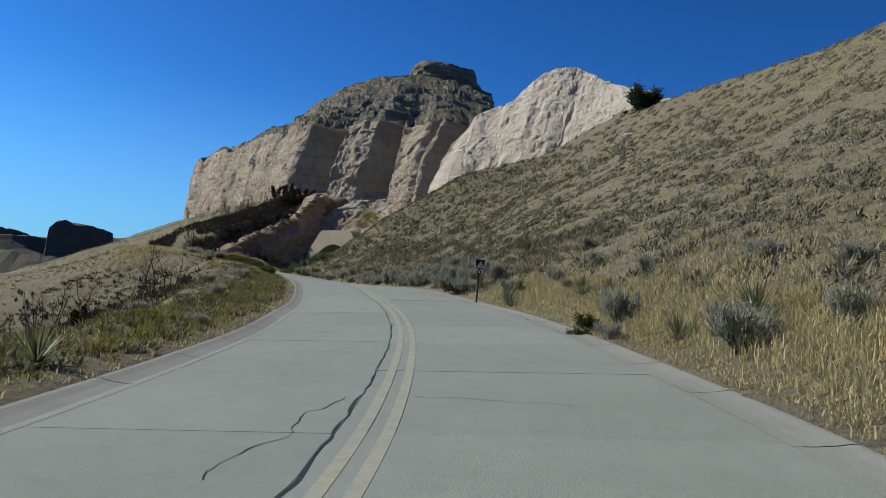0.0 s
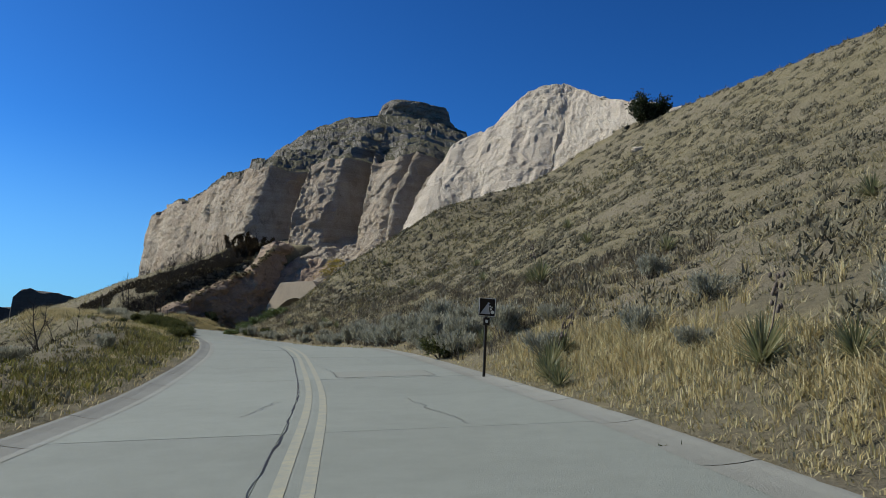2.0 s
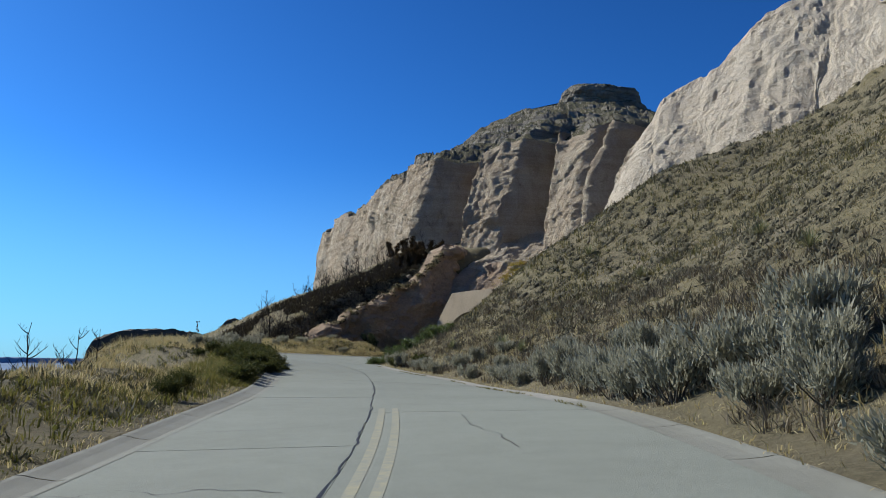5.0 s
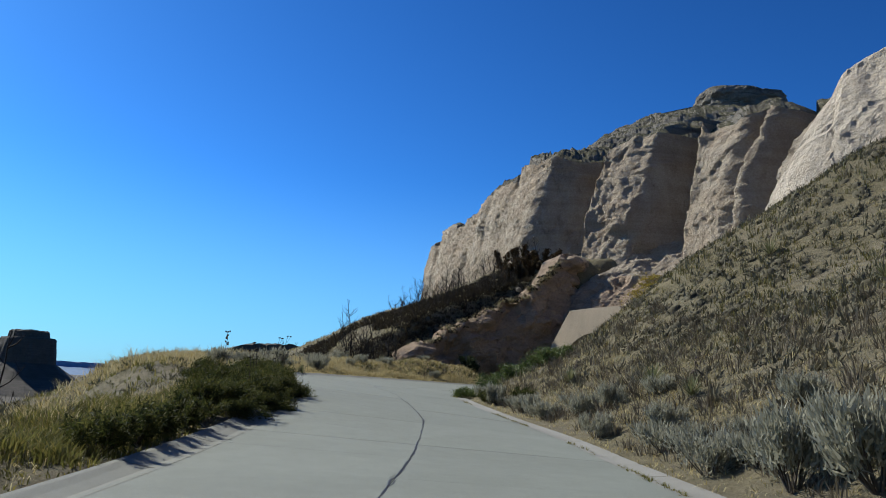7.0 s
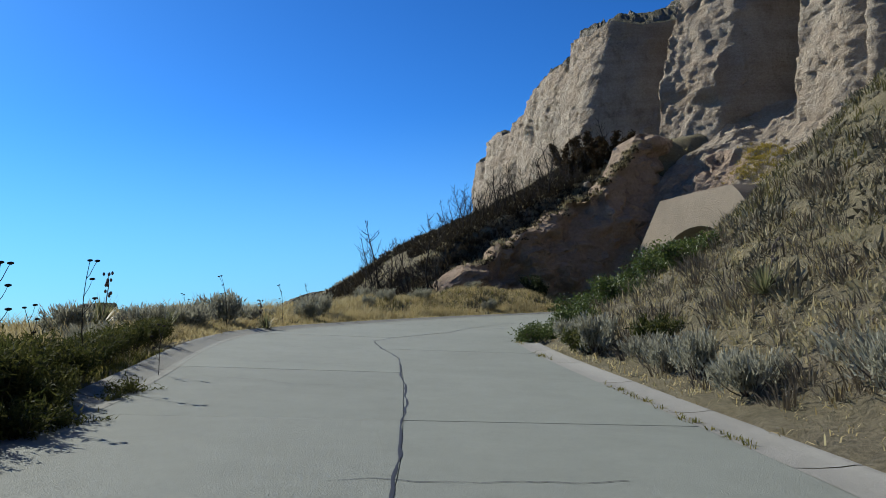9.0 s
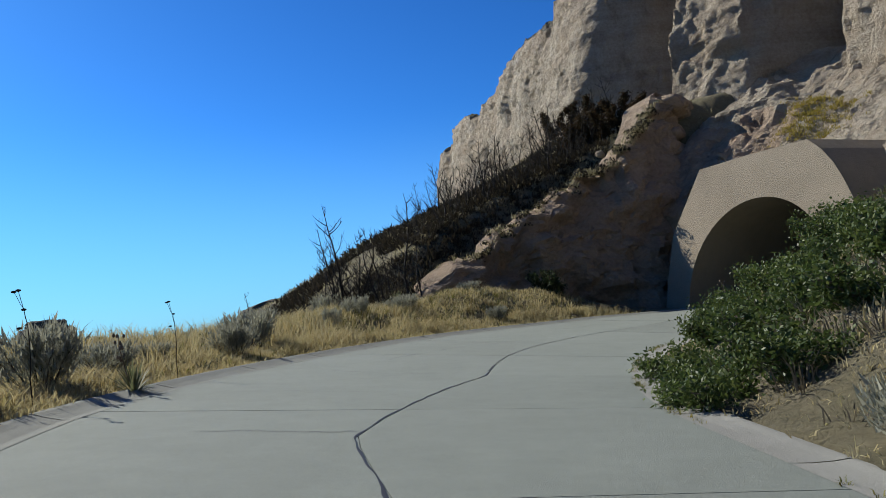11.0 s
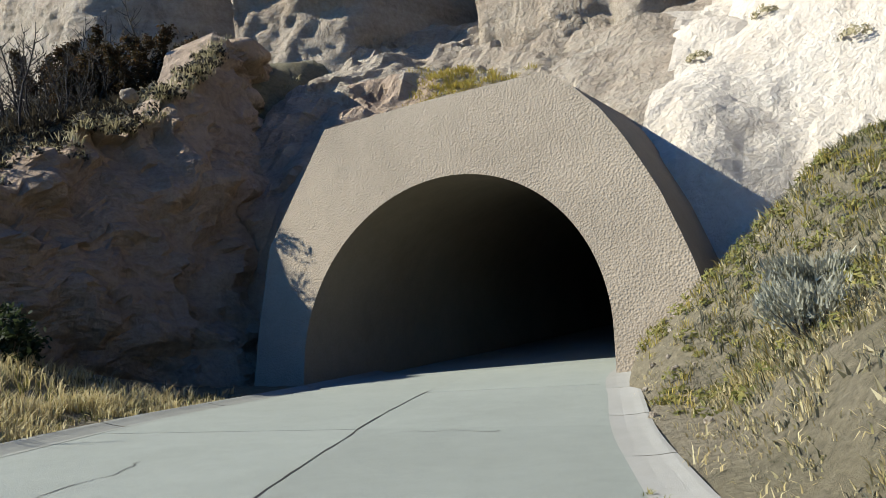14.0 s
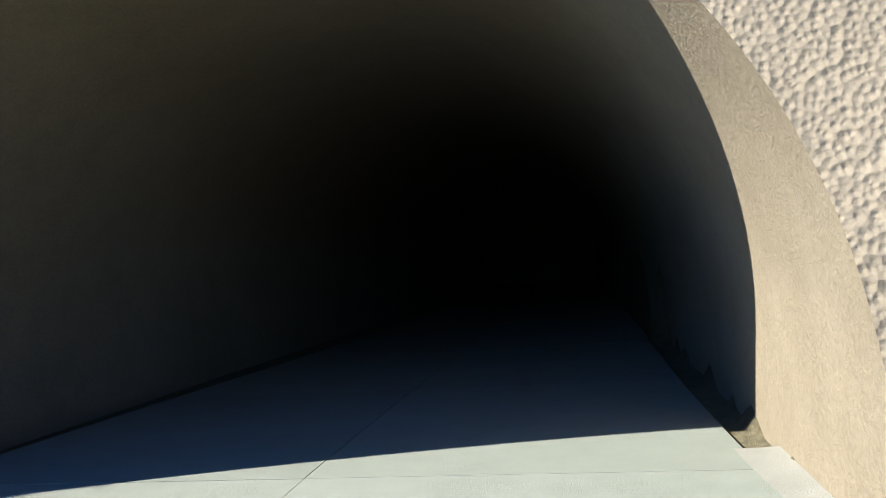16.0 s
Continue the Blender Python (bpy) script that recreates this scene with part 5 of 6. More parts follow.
def burnt_tree(seed, height, label="blackened burnt juniper with bare upswept branches"):
    global rng
    rng = np.random.default_rng(seed)
    ob = empty("burnt_tree", (0, 0, -50), label, "dead tree", "burnt trees below the bluff")
    p = branch((0, 0, -0.1), (rng.normal(0, 0.08), rng.normal(0, 0.08), 1), height, 0.25, 9)
    v, t = tube(p, np.linspace(0.062, 0.009, len(p)) * height / 4.5, 7)
    fast_mesh("trunk", v, t, CHAR, ob, "charred leaning trunk")
    limbs = []
    for k in range(16):
        f = rng.uniform(0.15, 0.95)
        j = f * (len(p) - 1)
        i = int(j)
        at = p[i] + (p[min(i + 1, len(p) - 1)] - p[i]) * (j - i)
        az = rng.uniform(0, 2 * math.pi)
        L = height * 0.33 * (1.1 - f) + 0.25
        q = branch(at, (math.cos(az), math.sin(az), 0.35), L, 1.1)
        limbs.append(tube(q, np.linspace(0.022, 0.005, len(q)) * height / 4.5, 4))
        for m in (2, 3, 4):
            az2 = rng.uniform(0, 2 * math.pi)
            r = branch(q[m], (math.cos(az2), math.sin(az2), 0.7), L * 0.4, 0.8, 3)
            limbs.append(tube(r, np.linspace(0.009, 0.003, len(r)) * height / 4.5, 3))
    v, t = merge(limbs)
    fast_mesh("bare_crown", v, t, CHAR, ob, "thin upswept bare branches")
    return ob


def conifer(name, seed, height, spread, mat, label, group="", n=5200, leaf=0.06, stems=5, category="tree"):
    """A bushy juniper: several limbs that carry sprays of short needles."""
    global rng
    rng = np.random.default_rng(seed)
    ob = empty(name, (0, 0, -50), label, category, group)
    limbs, tips = [], []
    for k in range(stems):
        az = 2 * math.pi * k / stems + rng.uniform(-0.4, 0.4)
        p = branch((0, 0, -0.1), (math.cos(az) * spread * 0.45, math.sin(az) * spread * 0.45, height * 0.75), height * rng.uniform(0.65, 1.0), 0.25, 8)
        limbs.append(tube(p, np.linspace(0.07, 0.015, len(p)) * height / 3, 6))
        for m in range(2, 9):
            for _ in range(4):
                a2 = rng.uniform(0, 2 * math.pi)
                q = branch(p[m], (math.cos(a2), math.sin(a2), 0.3), spread * 0.42 * rng.uniform(0.4, 1.0) * (1.15 - m / 11), 0.4, 4)
                limbs.append(tube(q, np.linspace(0.02, 0.005, len(q)), 4))
                tips += list(q[1:])
    v, t = merge(limbs)
    fast_mesh("trunk", v, t, BARK, ob, "shaggy grey-brown limbs")
    tips = np.array(tips)
    c = tips[rng.integers(0, len(tips), n)] + rng.normal(0, 0.10, (n, 3)) * spread * 0.55
    d = rng.normal(0, 1, (n, 3)) + (0, 0, 0.5)
    d /= np.linalg.norm(d, axis=1)[:, None]
    v, t = leaves(c, d, leaf, 2.2)
    fast_mesh("crown", v, t, mat, ob, "dense clumps of foliage")
    return ob


# the grey sagebrush along the road
SAGE_GROUP = "sagebrush along the road"
sages = [sagebrush(s, SAGE, "grey-green sagebrush with fine upright leaves on the verge", SAGE_GROUP, h, w, n) for s, h, w, n in ((1, 0.75, 0.7, 2300), (2, 0.6, 0.8, 2100), (3, 0.9, 0.65, 2600))]
sage_at = [(4.1, 1.3, 0.85), (5.2, 0.2, 0.7), (4.9, 8.3, 0.8), (3.95, 6.4, 0.45), (6.1, 23.2, 0.9), (8.0, 14.0, 0.7), (8.8, 20.5, 0.75), (9.0, 9.0, 0.75), (10.5, 27.0, 0.8), (7.7, 27.5, 0.7), (6.6, 17.0, 0.65),
           (7.0, 20.0, 0.8), (7.6, 3.5, 0.6), (-4.9, 8.6, 0.4), (-6.8, 12.0, 0.5), (-5.6, 20.0, 0.5), (-6.8, 27.0, 0.6), (-5.6, 33.0, 0.55), (0.9, 96.4, 0.8), (2.6, 97.8, 0.9), (-18.0, 104.0, 1.2), (-20.5, 102.5, 1.3), (-11.5, 104.5, 0.8)]
sower = random.Random(13)
for y in np.arange(29.5, 75, 1.55):
    for _ in range(2 if 31 < y < 56 else 1):
        c = on_road(np.array([s_of_y(y) + sower.uniform(-0.6, 0.6)]), np.array([float(right_half(y)) + 0.95 + 2.2 * sower.random() ** 1.4]))[0]
        sage_at.append((c[0], c[1], sower.uniform(0.8, 1.2) * (0.75 if y > 52 else 1.0)))
for y in np.arange(72, 99, 2.0):
    c = on_road(np.array([s_of_y(y)]), np.array([-float(left_half(y)) - 1.3 - 3.2 * sower.random()]))[0]
    sage_at.append((c[0], c[1], sower.uniform(0.6, 1.15)))
picker = random.Random(5)
for k, (x, y, size) in enumerate(sage_at):
    src = sages[k % 3]
    m = stand(src, x, y, picker.uniform(0, 360), size * picker.uniform(0.9, 1.1))
    if k < 3:
        src.matrix_world = m
    else:
        copy_thing(src, m).scale = m.to_scale()

# yuccas
yuccas = [yucca(21, True), yucca(22, False)]
yucca_at = [(-2.5, 89.4, 0.8), (4.35, 3.9, 1), (5.0, 2.4, 1.3), (6.5, 13.0, 1), (10.8, 38.4, 2), (5.15, 19.5, 1), (5.8, 21.9, 1.2), (6.2, 29.6, 1.1), (6.1, 14.3, 1.3), (10.9, 39.9, 1.5), (-6.0, 1.0, 1.0), (-13.6, 76.2, 1.3), (-14.3, 74.5, 1.5), (-14.4, 103.2, 1.3),
            (0.6, 71.9, 1.0), (3.0, 65.0, 1.3), (8.7, 77.3, 1.3), (11.4, 51.4, 1.2), (3.7, 61.8, 1.0), (5.4, 20.9, 1.2), (6.3, 22.6, 1.1), (12.5, 30.0, 1.2), (15.0, 44.0, 1.3), (13.0, 60.0, 1.2), (9.5, 66.0, 1.1), (17.5, 54.0, 1.4), (-12.6, 80.0, 1.0), (14.0, 22.0, 1.2)]
for k, (x, y, size) in enumerate(yucca_at):
    src = yuccas[k % 2]
    m = stand(src, x, y, picker.uniform(0, 360), size)
    if k < 2:
        src.matrix_world = m
    else:
        copy_thing(src, m).scale = m.to_scale()

# green rabbitbrush: low yellow-green cushions and the tall bank on the open side
RABBIT = plant_material("rabbitbrush", ((0.0, (0.012, 0.024, 0.006)), (0.5, (0.036, 0.056, 0.013)), (1.0, (0.16, 0.155, 0.045))))
rabbits = [sagebrush(s, RABBIT, "yellow-green rabbitbrush at the road's edge", "rabbitbrush along the road", h, w, n, 0.035, "rabbitbrush", "shrub", 0.15) for s, h, w, n in ((31, 0.55, 0.6, 2200), (32, 1.0, 0.8, 3000))]
rabbit_at = [(4.3, 8.7, 0, 0.6), (3.8, 7.9, 0, 0.5), (5.2, 31.3, 0, 1.2), (4.0, 12.4, 0, 0.5), (4.1, 15.6, 0, 0.5), (-1.2, 73.0, 0, 0.8), (-2.6, 74.6, 0, 1.0)]
for y in np.arange(57.5, 67, 0.55):
    for out, size in ((-0.3, 0.5), (-0.95, 0.64)) + (((-1.6, 0.7),) if y > 60 else ()):
        c = on_road(np.array([s_of_y(y)]), np.array([-float(left_half(y)) + out - 0.25 * math.sin(y * 3 + out)]))[0]
        rabbit_at.append((c[0], c[1], 1, size + 0.1 * math.sin(y * 1.7 + 2 * out)))
for y in np.arange(52, 57, 1.1):
    c = on_road(np.array([s_of_y(y)]), np.array([-float(left_half(y)) - 1.0]))[0]
    rabbit_at.append((c[0], c[1], 0, 0.8))
for y in np.arange(67.4, 74, 1.0):
    c = on_road(np.array([s_of_y(y)]), np.array([-float(left_half(y)) - 1.1]))[0]
    rabbit_at.append((c[0], c[1], 1, 0.55))
for y in np.arange(62.5, 67, 1.4):
    c = on_road(np.array([s_of_y(y)]), np.array([-float(left_half(y)) - 3.1 - 0.8 * math.sin(y * 5)]))[0]
    rabbit_at.append((c[0], c[1], 1, 0.55 + 0.12 * math.cos(y * 2.3)))
for x, y in ((-4.6, 44.5), (-5.2, 47.0)):
    rabbit_at.append((x, y, 1, 0.5))
used = set()
for x, y, kind_of, size in rabbit_at:
    src = rabbits[kind_of]
    m = stand(src, x, y, picker.uniform(0, 360), size)
    if kind_of not in used:
        src.matrix_world = m
        used.add(kind_of)
    else:
        copy_thing(src, m).scale = m.to_scale()

# the juniper on the ridge, the leafy thicket before the tunnel, the little juniper by the cut
tree = conifer("juniper", 41, 3.3, 4.2, NEEDLE, "dark green bushy juniper on the ridge", "", 7000, 0.12, 6)
tree.matrix_world = stand(tree, 33.6, 77.4, 0, 1.0, 0.3)
low = conifer("juniper", 42, 1.1, 1.4, NEEDLE, "small dark juniper beside a bare rock", "", 1800, 0.08, 4)
low.matrix_world = stand(low, 35.0, 75.6, 0, 1.0, 0.1)
young = conifer("juniper", 43, 2.6, 1.7, NEEDLE, "young dark juniper before the rock cut", "", 3200, 0.08, 4)
young.matrix_world = pose(-8.3, 107.6, 4.0)
thickets = [conifer("sumac_thicket", 44 + k, 1.5, 3.0, LEAF, "leafy dark green sumac thicket beside the tunnel road", "thickets by the tunnel", 3400, 0.066, 3, "shrub") for k in range(2)]
thicket_at = []
for y in np.arange(78.6, 91.5, 1.05):
    for out in (0.75, 1.9, 3.1, 4.4):
        c = on_road(np.array([s_of_y(y)]), np.array([float(right_half(y)) + out + 0.3 * math.sin(y * 5 + out)]))[0]
        if y < 83.6 or y < 88.4 and out > 1.0 or out > 4.0:
            thicket_at.append((c[0], c[1], 0.56 + 0.1 * math.sin(y * 3.1 + 2 * out)))
for k, (x, y, size) in enumerate(thicket_at):
    src = thickets[k % 2]
    m = stand(src, x, y, picker.uniform(0, 360), size, 0.25)
    if k < 2:
        src.matrix_world = m
    else:
        copy_thing(src, m).scale = m.to_scale()
scorched = [conifer("scorched_juniper", 51 + k, 3.4, 2.0, RUSTY, "scorched juniper with rusty dead needles", "scorched junipers below the bluff", 3600, 0.09, 3) for k in range(2)]
scorched_at = [(-5.0, 124.5, 0.85), (-3.6, 123.0, 0.9), (-6.4, 126.5, 0.85), (-4.6, 121.6, 0.75), (-7.0, 122.5, 0.7), (-8.2, 127.5, 0.8), (-5.8, 122.8, 0.8), (-14.5, 31.0, 0.55), (-16.0, 33.5, 0.6), (-17.5, 30.0, 0.5), (-13.4, 36.0, 0.5), (-19.0, 35.0, 0.6), (-15.0, 39.5, 0.5), (-21.0, 38.0, 0.6)]
for k, (x, y, size) in enumerate(scorched_at):
    src = scorched[k % 2]
    m = stand(src, x, y, picker.uniform(0, 360), size, 0.1)
    if k < 2:
        src.matrix_world = m
    else:
        copy_thing(src, m).scale = m.to_scale()

# burnt trees on the talus and in the draw
burnt = [burnt_tree(61 + k, h) for k, h in enumerate((5.2, 4.2, 3.4))]
burnt_at = [(-17.2, 104.6, 0.95), (-15.7, 105.0, 0.9), (-18.3, 104.4, 0.9), (-14.4, 105.8, 0.9), (-16.8, 104.9, 0.9), (-16.4, 105.4, 0.8), (-17.8, 105.2, 0.8), (-20.8, 103.0, 0.5), (-9.2, 114.6, 0.7)]
for k in range(16):
    f = picker.random()
    burnt_at.append((-18.6 + 5.2 * f + picker.uniform(-0.6, 0.6), 103.6 + 2.6 * f + picker.uniform(-0.5, 1.2), picker.uniform(0.45, 0.9)))
for k in range(75):
    f = k / 74
    burnt_at.append((-15.5 + 11 * f + picker.uniform(-1.6, 1.6), 117.5 + 5.5 * f + picker.uniform(-3.2, 3.2), picker.uniform(0.5, 0.85)))
for k in range(16):
    burnt_at.append((-13 - 9 * picker.random(), 127 + 16 * picker.random(), picker.uniform(0.35, 0.6)))
for x, y, size in ((-12.6, 60.5, 0.5), (-13.2, 59.6, 0.45), (-13.9, 60.8, 0.5), (-14.6, 60.2, 0.42), (-15.2, 61.0, 0.45), (-16.0, 59.4, 0.5)):
    burnt_at.append((x, y, size))
for k in range(26):
    burnt_at.append((-11.5 - 10 * picker.random(), 24 + 20 * picker.random(), picker.uniform(0.55, 0.8)))
burnt_at += [(-12.5, 58.0, 0.9), (-13.6, 60.0, 1.0), (-14.0, 56.5, 0.9), (-15.2, 61.0, 1.1), (-22.0, 103.0, 0.4)]
for k, (x, y, size) in enumerate(burnt_at):
    src = burnt[k % 3]
    m = stand(src, x, y, picker.uniform(0, 360), size * (1.1 if 100 < y < 107 else 1.0), 0.1)
    if k < 3:
        src.matrix_world = m
    else:
        copy_thing(src, m).scale = m.to_scale()

# dead sunflower stalks on the open side
def dry_stalk(seed, height):
    global rng
    rng = np.random.default_rng(seed)
    ob = empty("dry_sunflower", (0, 0, -50), "dead sunflower stalk with dark seed heads", "dry flower", "dead sunflowers by the road")
    p = branch((0, 0, -0.05), (0.06, 0.03, 1), height, 0.2, 7)
    v, t = tube(p, np.linspace(0.011, 0.005, len(p)), 5)
    fast_mesh("stalk", v, t, CHAR, ob, "thin dry stalk")
    ends = [p[-1]]
    for k in (4, 5, 6):
        a = rng.uniform(0, 6.28)
        q = branch(p[k], (math.cos(a), math.sin(a), 0.9), 0.3, 0.8, 4)
        v, t = tube(q, np.linspace(0.006, 0.004, len(q)), 4)
        fast_mesh("side_stalk", v, t, CHAR, ob)
        ends.append(q[-1])
    for e in ends:
        v, t = tube([e - (0, 0, 0.02), e - (0, 0, 0.008), e + (0, 0, 0.012), e + (0, 0, 0.02)], [0.006, 0.04, 0.038, 0.01], 9)
        fast_mesh("seed_head", v, t, CHAR, ob, "round dark seed head")
    return ob


stalks = [dry_stalk(71, 1.9), dry_stalk(72, 1.6)]
for k, (x, y) in enumerate(((-7.5, 62.0), (-7.9, 63.0), (-7.9, 64.2), (-8.3, 65.4), (-8.5, 66.4), (-8.2, 67.6), (-12.8, 78.0), (-13.4, 77.0), (-13.0, 82.0), (-6.6, 59.5))):
    src = stalks[k % 2]
    m = stand(src, x, y, picker.uniform(0, 360), picker.uniform(0.7, 0.9))
    if k < 2:
        src.matrix_world = m
    else:
        copy_thing(src, m).scale = m.to_scale()

# ---- loose rock ----
def boulder(name, x, y, z, size, mat, label, seed, group="", squash=0.7):
    bm = bmesh.new()
    bmesh.ops.create_icosphere(bm, subdivisions=3 if size > 0.3 else 1, radius=1)
    for vert in bm.verts:
        c = vert.co
        r = 1 + (0.28 if size > 0.3 else 0.6) * noise.noise(c * 1.3 + Vector((seed * 7.1, 0, 0))) + 0.10 * noise.noise(c * 4 + Vector((0, seed * 3.3, 0)))
        r = min(r, 1.08 + 0.1 * noise.noise(Vector((seed, 1, 2))))
        vert.co = Vector((c.x * r * size, c.y * r * size * 0.85, c.z * r * size * squash))
    ob = part(name, bm, mat, None)
    for poly in ob.data.polygons:
        poly.use_smooth = size > 0.3
    ob.matrix_world = pose(x, y, z, seed * 31, seed * 17, seed * 53) if size <= 0.3 else pose(x, y, z, 0, 0, seed * 53)
    return tagged(ob, label, "rock", group)


def height_at(x, y):
    return float(land(np.array([x]), np.array([y]))[0])


boulder("boulder", 29.1, 69.2, height_at(29.1, 69.2) - 0.05, 0.6, RIDGE, "pale bare boulder in the hillside grass", 3, "", 0.5)
boulder("boulder", 35.4, 74.2, height_at(35.4, 74.2) - 0.15, 0.95, RIDGE, "pale bare outcrop beside the juniper", 5, "", 0.45)
boulder("boulder", 9.2, 2.8, height_at(9.2, 2.8), 0.28, PALE, "small pale stone on the grassy slope", 8)
for k in range(80):
    q, d = 4.3 + 4.2 * picker.random() ** 1.5, picker.uniform(-6.0, 1.2)
    x, y = PORTAL_C[0] + PORTAL_A[0] * q + PORTAL_N[0] * d, PORTAL_C[1] + PORTAL_A[1] * q + PORTAL_N[1] * d
    boulder("stone", x, y, height_at(x, y), picker.uniform(0.03, 0.10), ROCK, "pale broken stone on the bank by the tunnel", k + 20, "stones by the tunnel mouth")
boulder("boulder", 12.9, 109.8, 12.6, 2.3, PALE, "rounded pale boulder on the rock shelf", 12, "", 0.6)
boulder("boulder", -0.5, 120.6, 16.3, 1.1, EARTH_ROCK, "brown boulder capping the rock cut", 14, "", 0.55)
boulder("boulder", -5.1, 114.5, 12.7, 0.31, ROCK, "small white stone on the crest of the cut", 15)

# blocks that stand out of the cut and of the ridge
for k in range(9):
    i = int(len(cut) * (0.12 + 0.72 * k / 8))
    f = picker.uniform(0.15, 0.85)
    z = qb[i] + (qt[i] - qb[i]) * f
    back = 0.08 * (z - qb[i]) * f
    piece = boulder("ledge_block", qx[i] - qox[i] * (back + 0.4), qy[i] - qoy[i] * (back + 0.4), z, picker.uniform(0.4, 0.8), EARTH_ROCK, "", k + 70, "", 0.6)
    piece.matrix_world = bank_rock.matrix_world.inverted() @ piece.matrix_world
    piece.parent = bank_rock
    del piece["category"]
for k in range(12):
    i = int(len(fx) * (0.25 + 0.7 * k / 11))
    piece = boulder("ridge_block", fx[i] - fox[i] * picker.uniform(0.2, 0.8), fy[i] - foy[i] * picker.uniform(0.2, 0.8), ftop[i] - picker.uniform(0.2, 0.9), picker.uniform(0.5, 1.0), RIDGE, "", k + 90, "", 0.7)
    piece.matrix_world = ridge.matrix_world.inverted() @ piece.matrix_world
    piece.parent = ridge
    del piece["category"]

# ---- the rockfall sign ----
BLACK, _, sb = material("sign_black", 0.5)
sb.inputs["Base Color"].default_value = (0.018, 0.014, 0.012, 1)
WHITE, _, wb = material("sign_white", 0.5)
wb.inputs["Base Color"].default_value = (0.72, 0.72, 0.70, 1)
STEEL, _, stb = material("dark_steel_post", 0.5)
stb.inputs["Base Color"].default_value = (0.03, 0.026, 0.022, 1)
stb.inputs["Metallic"].default_value = 0.4
sign_z = 2.07
sign = empty("road_sign", (4.7, 23.57, sign_z), "black road sign with a white falling-rock picture on a post", "road sign", "", 12)
bm = bmesh.new()
box_into(bm, (-0.03, -0.02, -0.75), (0.03, 0.02, 1.45), None, 0.004)
part("post", bm, STEEL, sign, "dark steel post")
bm = bmesh.new()
box_into(bm, (-0.215, -0.045, 1.02), (0.215, -0.022, 1.45), None, 0.008)
panel = part("panel", bm, BLACK, sign, "black square panel")
bm = bmesh.new()
for quad in (((-0.215, 1.02), (0.215, 1.03)), ((-0.215, 1.44), (0.215, 1.45)), ((-0.215, 1.02), (-0.205, 1.45)), ((0.205, 1.02), (0.215, 1.45))):
    box_into(bm, (quad[0][0], -0.049, quad[0][1]), (quad[1][0], -0.044, quad[1][1]))
part("border", bm, WHITE, panel, "thin white border")
bm = bmesh.new()
low_face = [bm.verts.new((x, -0.047, z)) for x, z in ((-0.185, 1.07), (0.085, 1.07), (0.055, 1.15), (0.05, 1.24), (0.03, 1.36))]
bm.faces.new(low_face)
bmesh.ops.solidify(bm, geom=bm.faces[:], thickness=0.004)
part("slope_picture", bm, WHITE, panel, "white mountain slope")
for cx, cz, r in ((0.14, 1.12, 0.045), (0.10, 1.19, 0.025), (0.075, 1.26, 0.022), (0.055, 1.33, 0.016), (0.125, 1.24, 0.016)):
    bm = bmesh.new()
    bmesh.ops.create_cone(bm, cap_ends=True, segments=16, radius1=r, radius2=r, depth=0.004, matrix=Matrix.Translation((cx, -0.048, cz)) @ Matrix.Rotation(math.pi / 2, 4, "X"))
    part("rock_picture", bm, WHITE, panel, "white falling rock")
bm = bmesh.new()
box_into(bm, (-0.085, -0.04, 0.80), (0.085, -0.022, 0.985), None, 0.006)
plate = part("lower_plate", bm, BLACK, sign, "small black plate with a white lamp picture")
bm = bmesh.new()
bmesh.ops.create_cone(bm, cap_ends=True, segments=16, radius1=0.04, radius2=0.04, depth=0.004, matrix=Matrix.Translation((0, -0.042, 0.90)) @ Matrix.Rotation(math.pi / 2, 4, "X"))
part("lamp_picture", bm, WHITE, plate, "white round picture")

# ---- the storm drain ----
drain_s = s_of_y(-5.6)
drain = empty("storm_drain", tuple(on_road(np.array([drain_s]), np.array([-3.35]))[0] + np.array([0, 0, 0.02])), "black iron drain grate in the gutter", "drain", "", 14)
bm = bmesh.new()
for a, b in (((-0.32, -0.5), (-0.28, 0.5)), ((0.28, -0.5), (0.32, 0.5)), ((-0.32, -0.54), (0.32, -0.5)), ((-0.32, 0.5), (0.32, 0.54))):
    box_into(bm, (*a, -0.04), (*b, 0.02))
part("grate_frame", bm, STEEL, drain)
for k in range(9):
    bm = bmesh.new()
    box_into(bm, (-0.28, -0.46 + k * 0.11, -0.04), (0.28, -0.42 + k * 0.11, 0.015))
    part("grate_bar", bm, STEEL, drain)
# a flat black plate in place of the shaded hollow
bm = bmesh.new()
box_into(bm, (-0.28, -0.5, -0.06), (0.28, 0.5, -0.045))
part("drain_shade", bm, TAR, drain, "black plate painted as the shade below the bars")

# ---- the far country ----
FAR_ROCK = rock_material("far_rock", (0.13, 0.115, 0.10), (0.075, 0.065, 0.055), (0.03, 0.028, 0.024), (0.06, 0.058, 0.04), 0.4)
# the haze of distance is painted in as this blue
HAZY, hzn, hzb = material("haze_blue", 1.0)
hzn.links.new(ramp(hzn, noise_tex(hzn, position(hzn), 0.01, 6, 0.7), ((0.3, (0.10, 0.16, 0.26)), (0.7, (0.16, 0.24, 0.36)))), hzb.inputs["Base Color"])


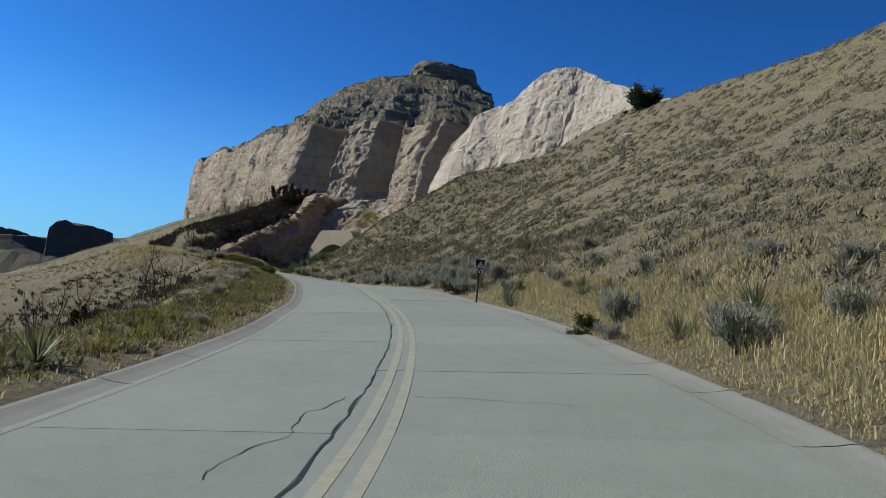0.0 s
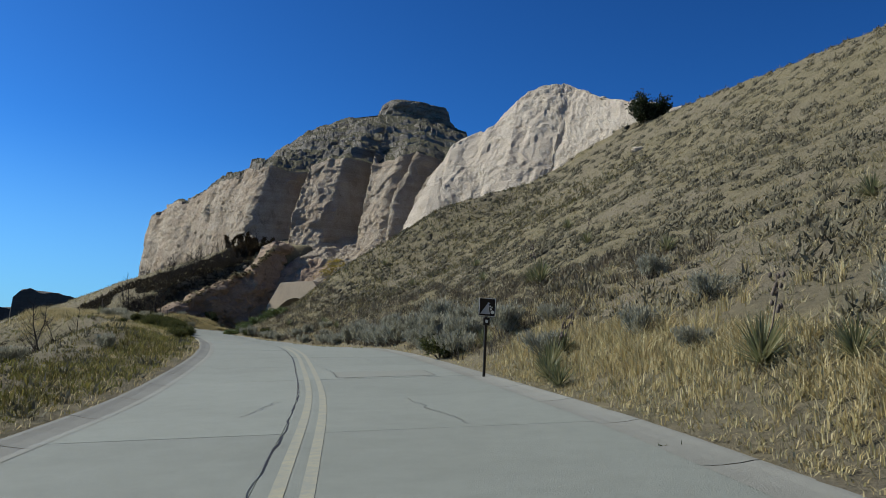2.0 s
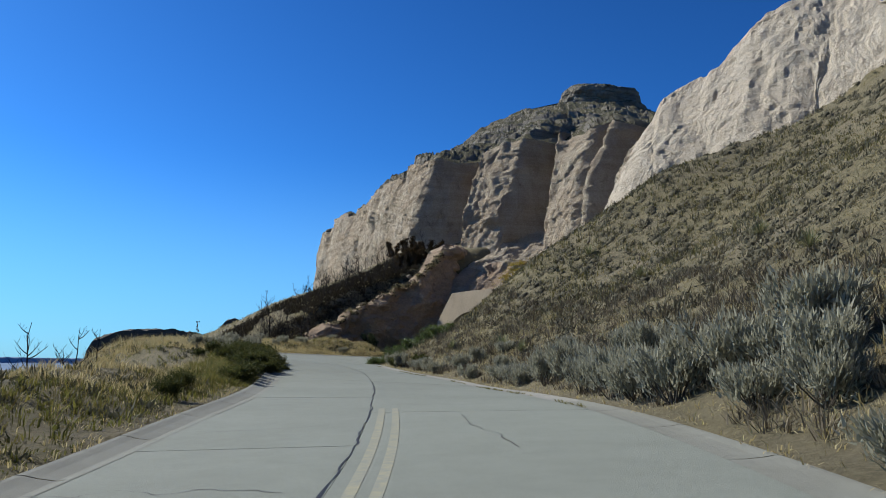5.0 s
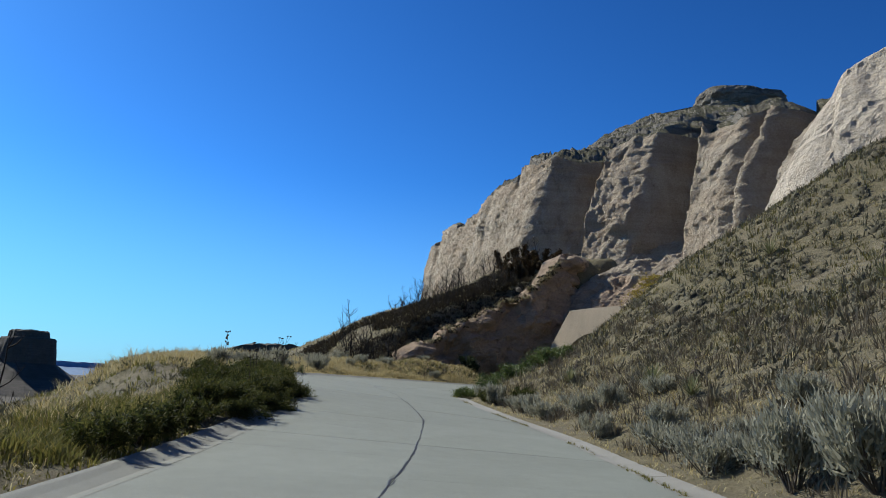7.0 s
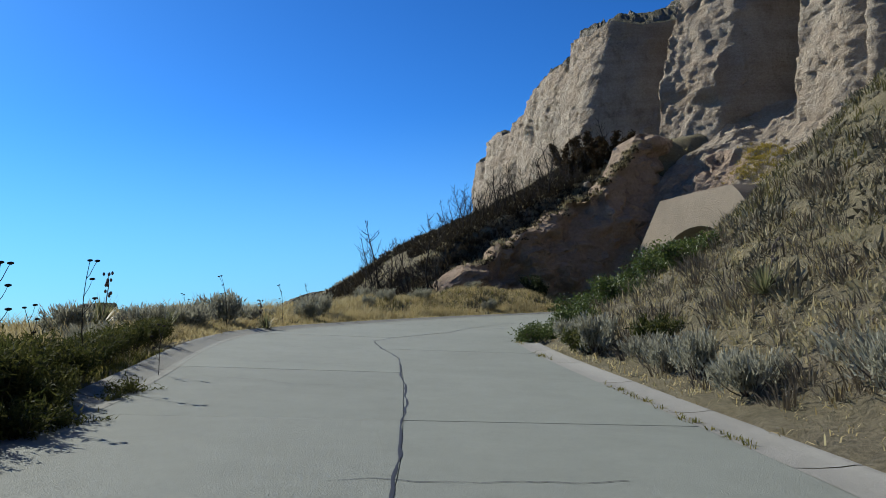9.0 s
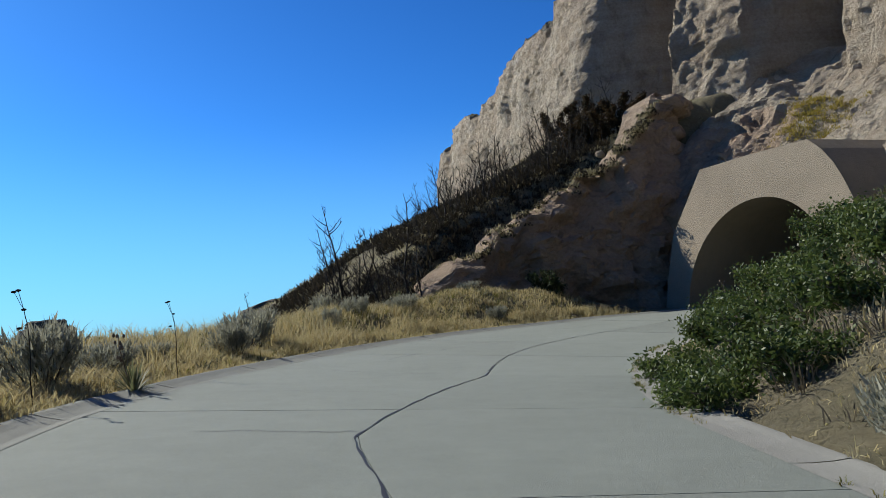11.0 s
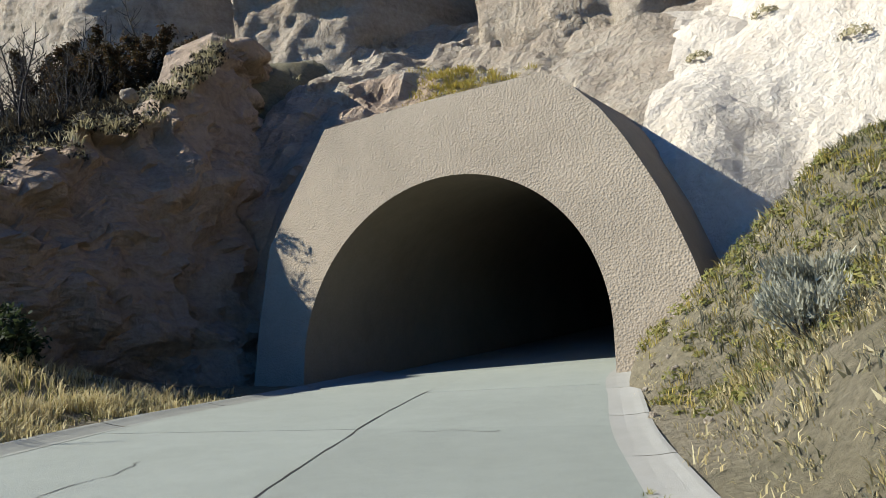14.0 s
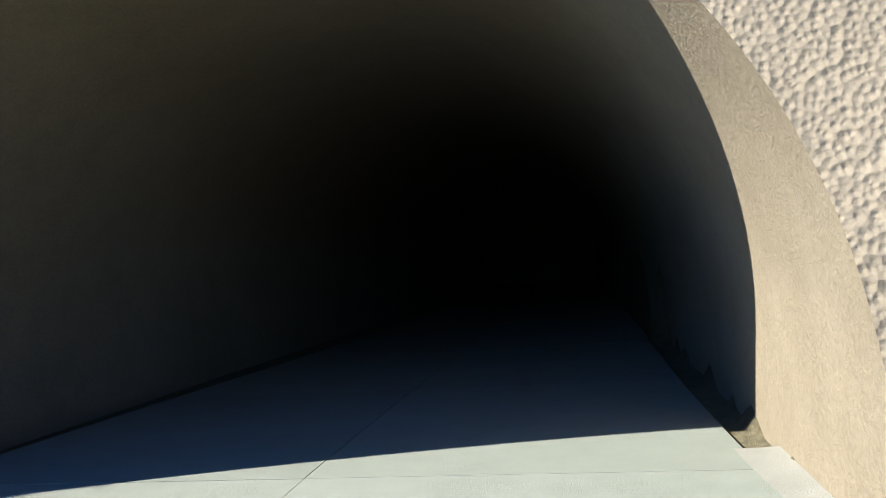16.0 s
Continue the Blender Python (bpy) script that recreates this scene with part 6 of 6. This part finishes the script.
def butte(name, label, line, skirt, mat, seed, wall=0.55):
    """A mesa along a line of (x, y, top height): a steep upper wall on a spreading skirt."""
    pts = smooth_line(line, 3.0 if skirt < 200 else 20.0)
    x, y, top = pts.T
    tx, ty = np.gradient(x), np.gradient(y)
    l = np.hypot(tx, ty)
    ox, oy = ty / l, -tx / l
    R = np.array([-1, -0.85, -0.7, -0.55, -0.42, -0.32, -0.28, -0.26, -0.25, -0.24, -0.16, -0.08, 0, 0.08, 0.16, 0.24, 0.25, 0.26, 0.28, 0.32, 0.42, 0.55, 0.7, 0.85, 1.0])[:, None]
    rise = np.interp(np.abs(R), [0, 0.24, 0.25, 0.26, 0.28, 0.32, 0.55, 1.0], [1, 0.98, 0.9, wall + 0.14, wall + 0.05, wall, wall * 0.5, -0.05])
    end = np.minimum(step(-0.001, 0.05, np.linspace(0, 1, len(x))), step(1.001, 0.95, np.linspace(0, 1, len(x))))
    base = -27.0
    z = base + (top - base) * rise * (0.35 + 0.65 * end)
    X, Y = x + ox * R * skirt, y + oy * R * skirt
    z = z + 1.5 * fbm(X * 0.05, Y * 0.05, seed, 4) + crags(X, Y, 9, 7, 1.2) + 1.2 * ridged(X * 0.06, Y * 0.06, seed, 3) * (rise > 0.1)
    ob = mesh_object(name, np.stack([X, Y, z], -1).reshape(-1, 3), grid_faces(len(R), len(x)), mat)
    return tagged(ob, label, "butte")


butte("butte", "dark flat-topped butte in the distance", [(-222, 770, 30), (-217, 770, 43), (-200, 772, 43), (-184, 774, 40), (-176, 778, 33)], 95, FAR_ROCK, 1)
butte("far_ridge", "dark wooded ridge beyond the valley", [(-330, 880, 20), (-290, 850, 27), (-245, 840, 30), (-205, 880, 36), (-180, 900, 40), (-140, 905, 45), (-100, 900, 50), (-60, 900, 52)], 160, FAR_ROCK, 2, 0.7)
butte("far_ridge", "long dark flat-topped hill across the valley", [(-462, 1005, 20), (-448, 1010, 34), (-420, 1025, 43), (-385, 1045, 46), (-345, 1070, 40), (-300, 1090, 26)], 140, FAR_ROCK, 3, 0.6)
tz = np.r_[np.linspace(-27, 2, 8), 3, np.linspace(5, 28, 10), 29, 29.6, 30, np.linspace(31, 37, 6)]
tr = np.interp(tz, [-27, -10, 3, 5, 28, 29.6, 30, 36, 37], [95, 50, 31, 27, 24, 23, 18, 17, 15.5])
TA, TZ = np.meshgrid(np.linspace(0, 2 * math.pi, 90, endpoint=False), tz)
lump = 1 + 0.08 * vnoise(np.cos(TA) * 2 + 5, np.sin(TA) * 2, TZ * 0.03) + 0.05 * vnoise(np.cos(TA) * 7, np.sin(TA) * 7, TZ * 0.06)
tower = np.stack([-541 + tr[:, None] * np.cos(TA) * lump, 771 + tr[:, None] * np.sin(TA) * lump, TZ + 0.8 * vnoise(TA * 4, TZ * 0.1)], -1).reshape(-1, 3)
tagged(mesh_object("butte", tower, grid_faces(len(tz), 90, True) + [tuple(range(len(tower) - 90, len(tower)))], FAR_ROCK), "lone dark butte in two tiers on the plain", "butte")
butte("far_plateau", "long plateau on the horizon in painted haze blue", [(-4300, 1500, 15), (-3900, 2300, 30), (-3200, 3100, 34), (-2300, 3700, 28), (-1400, 4100, 24), (-600, 4300, 20)], 500, HAZY, 5, 0.5)
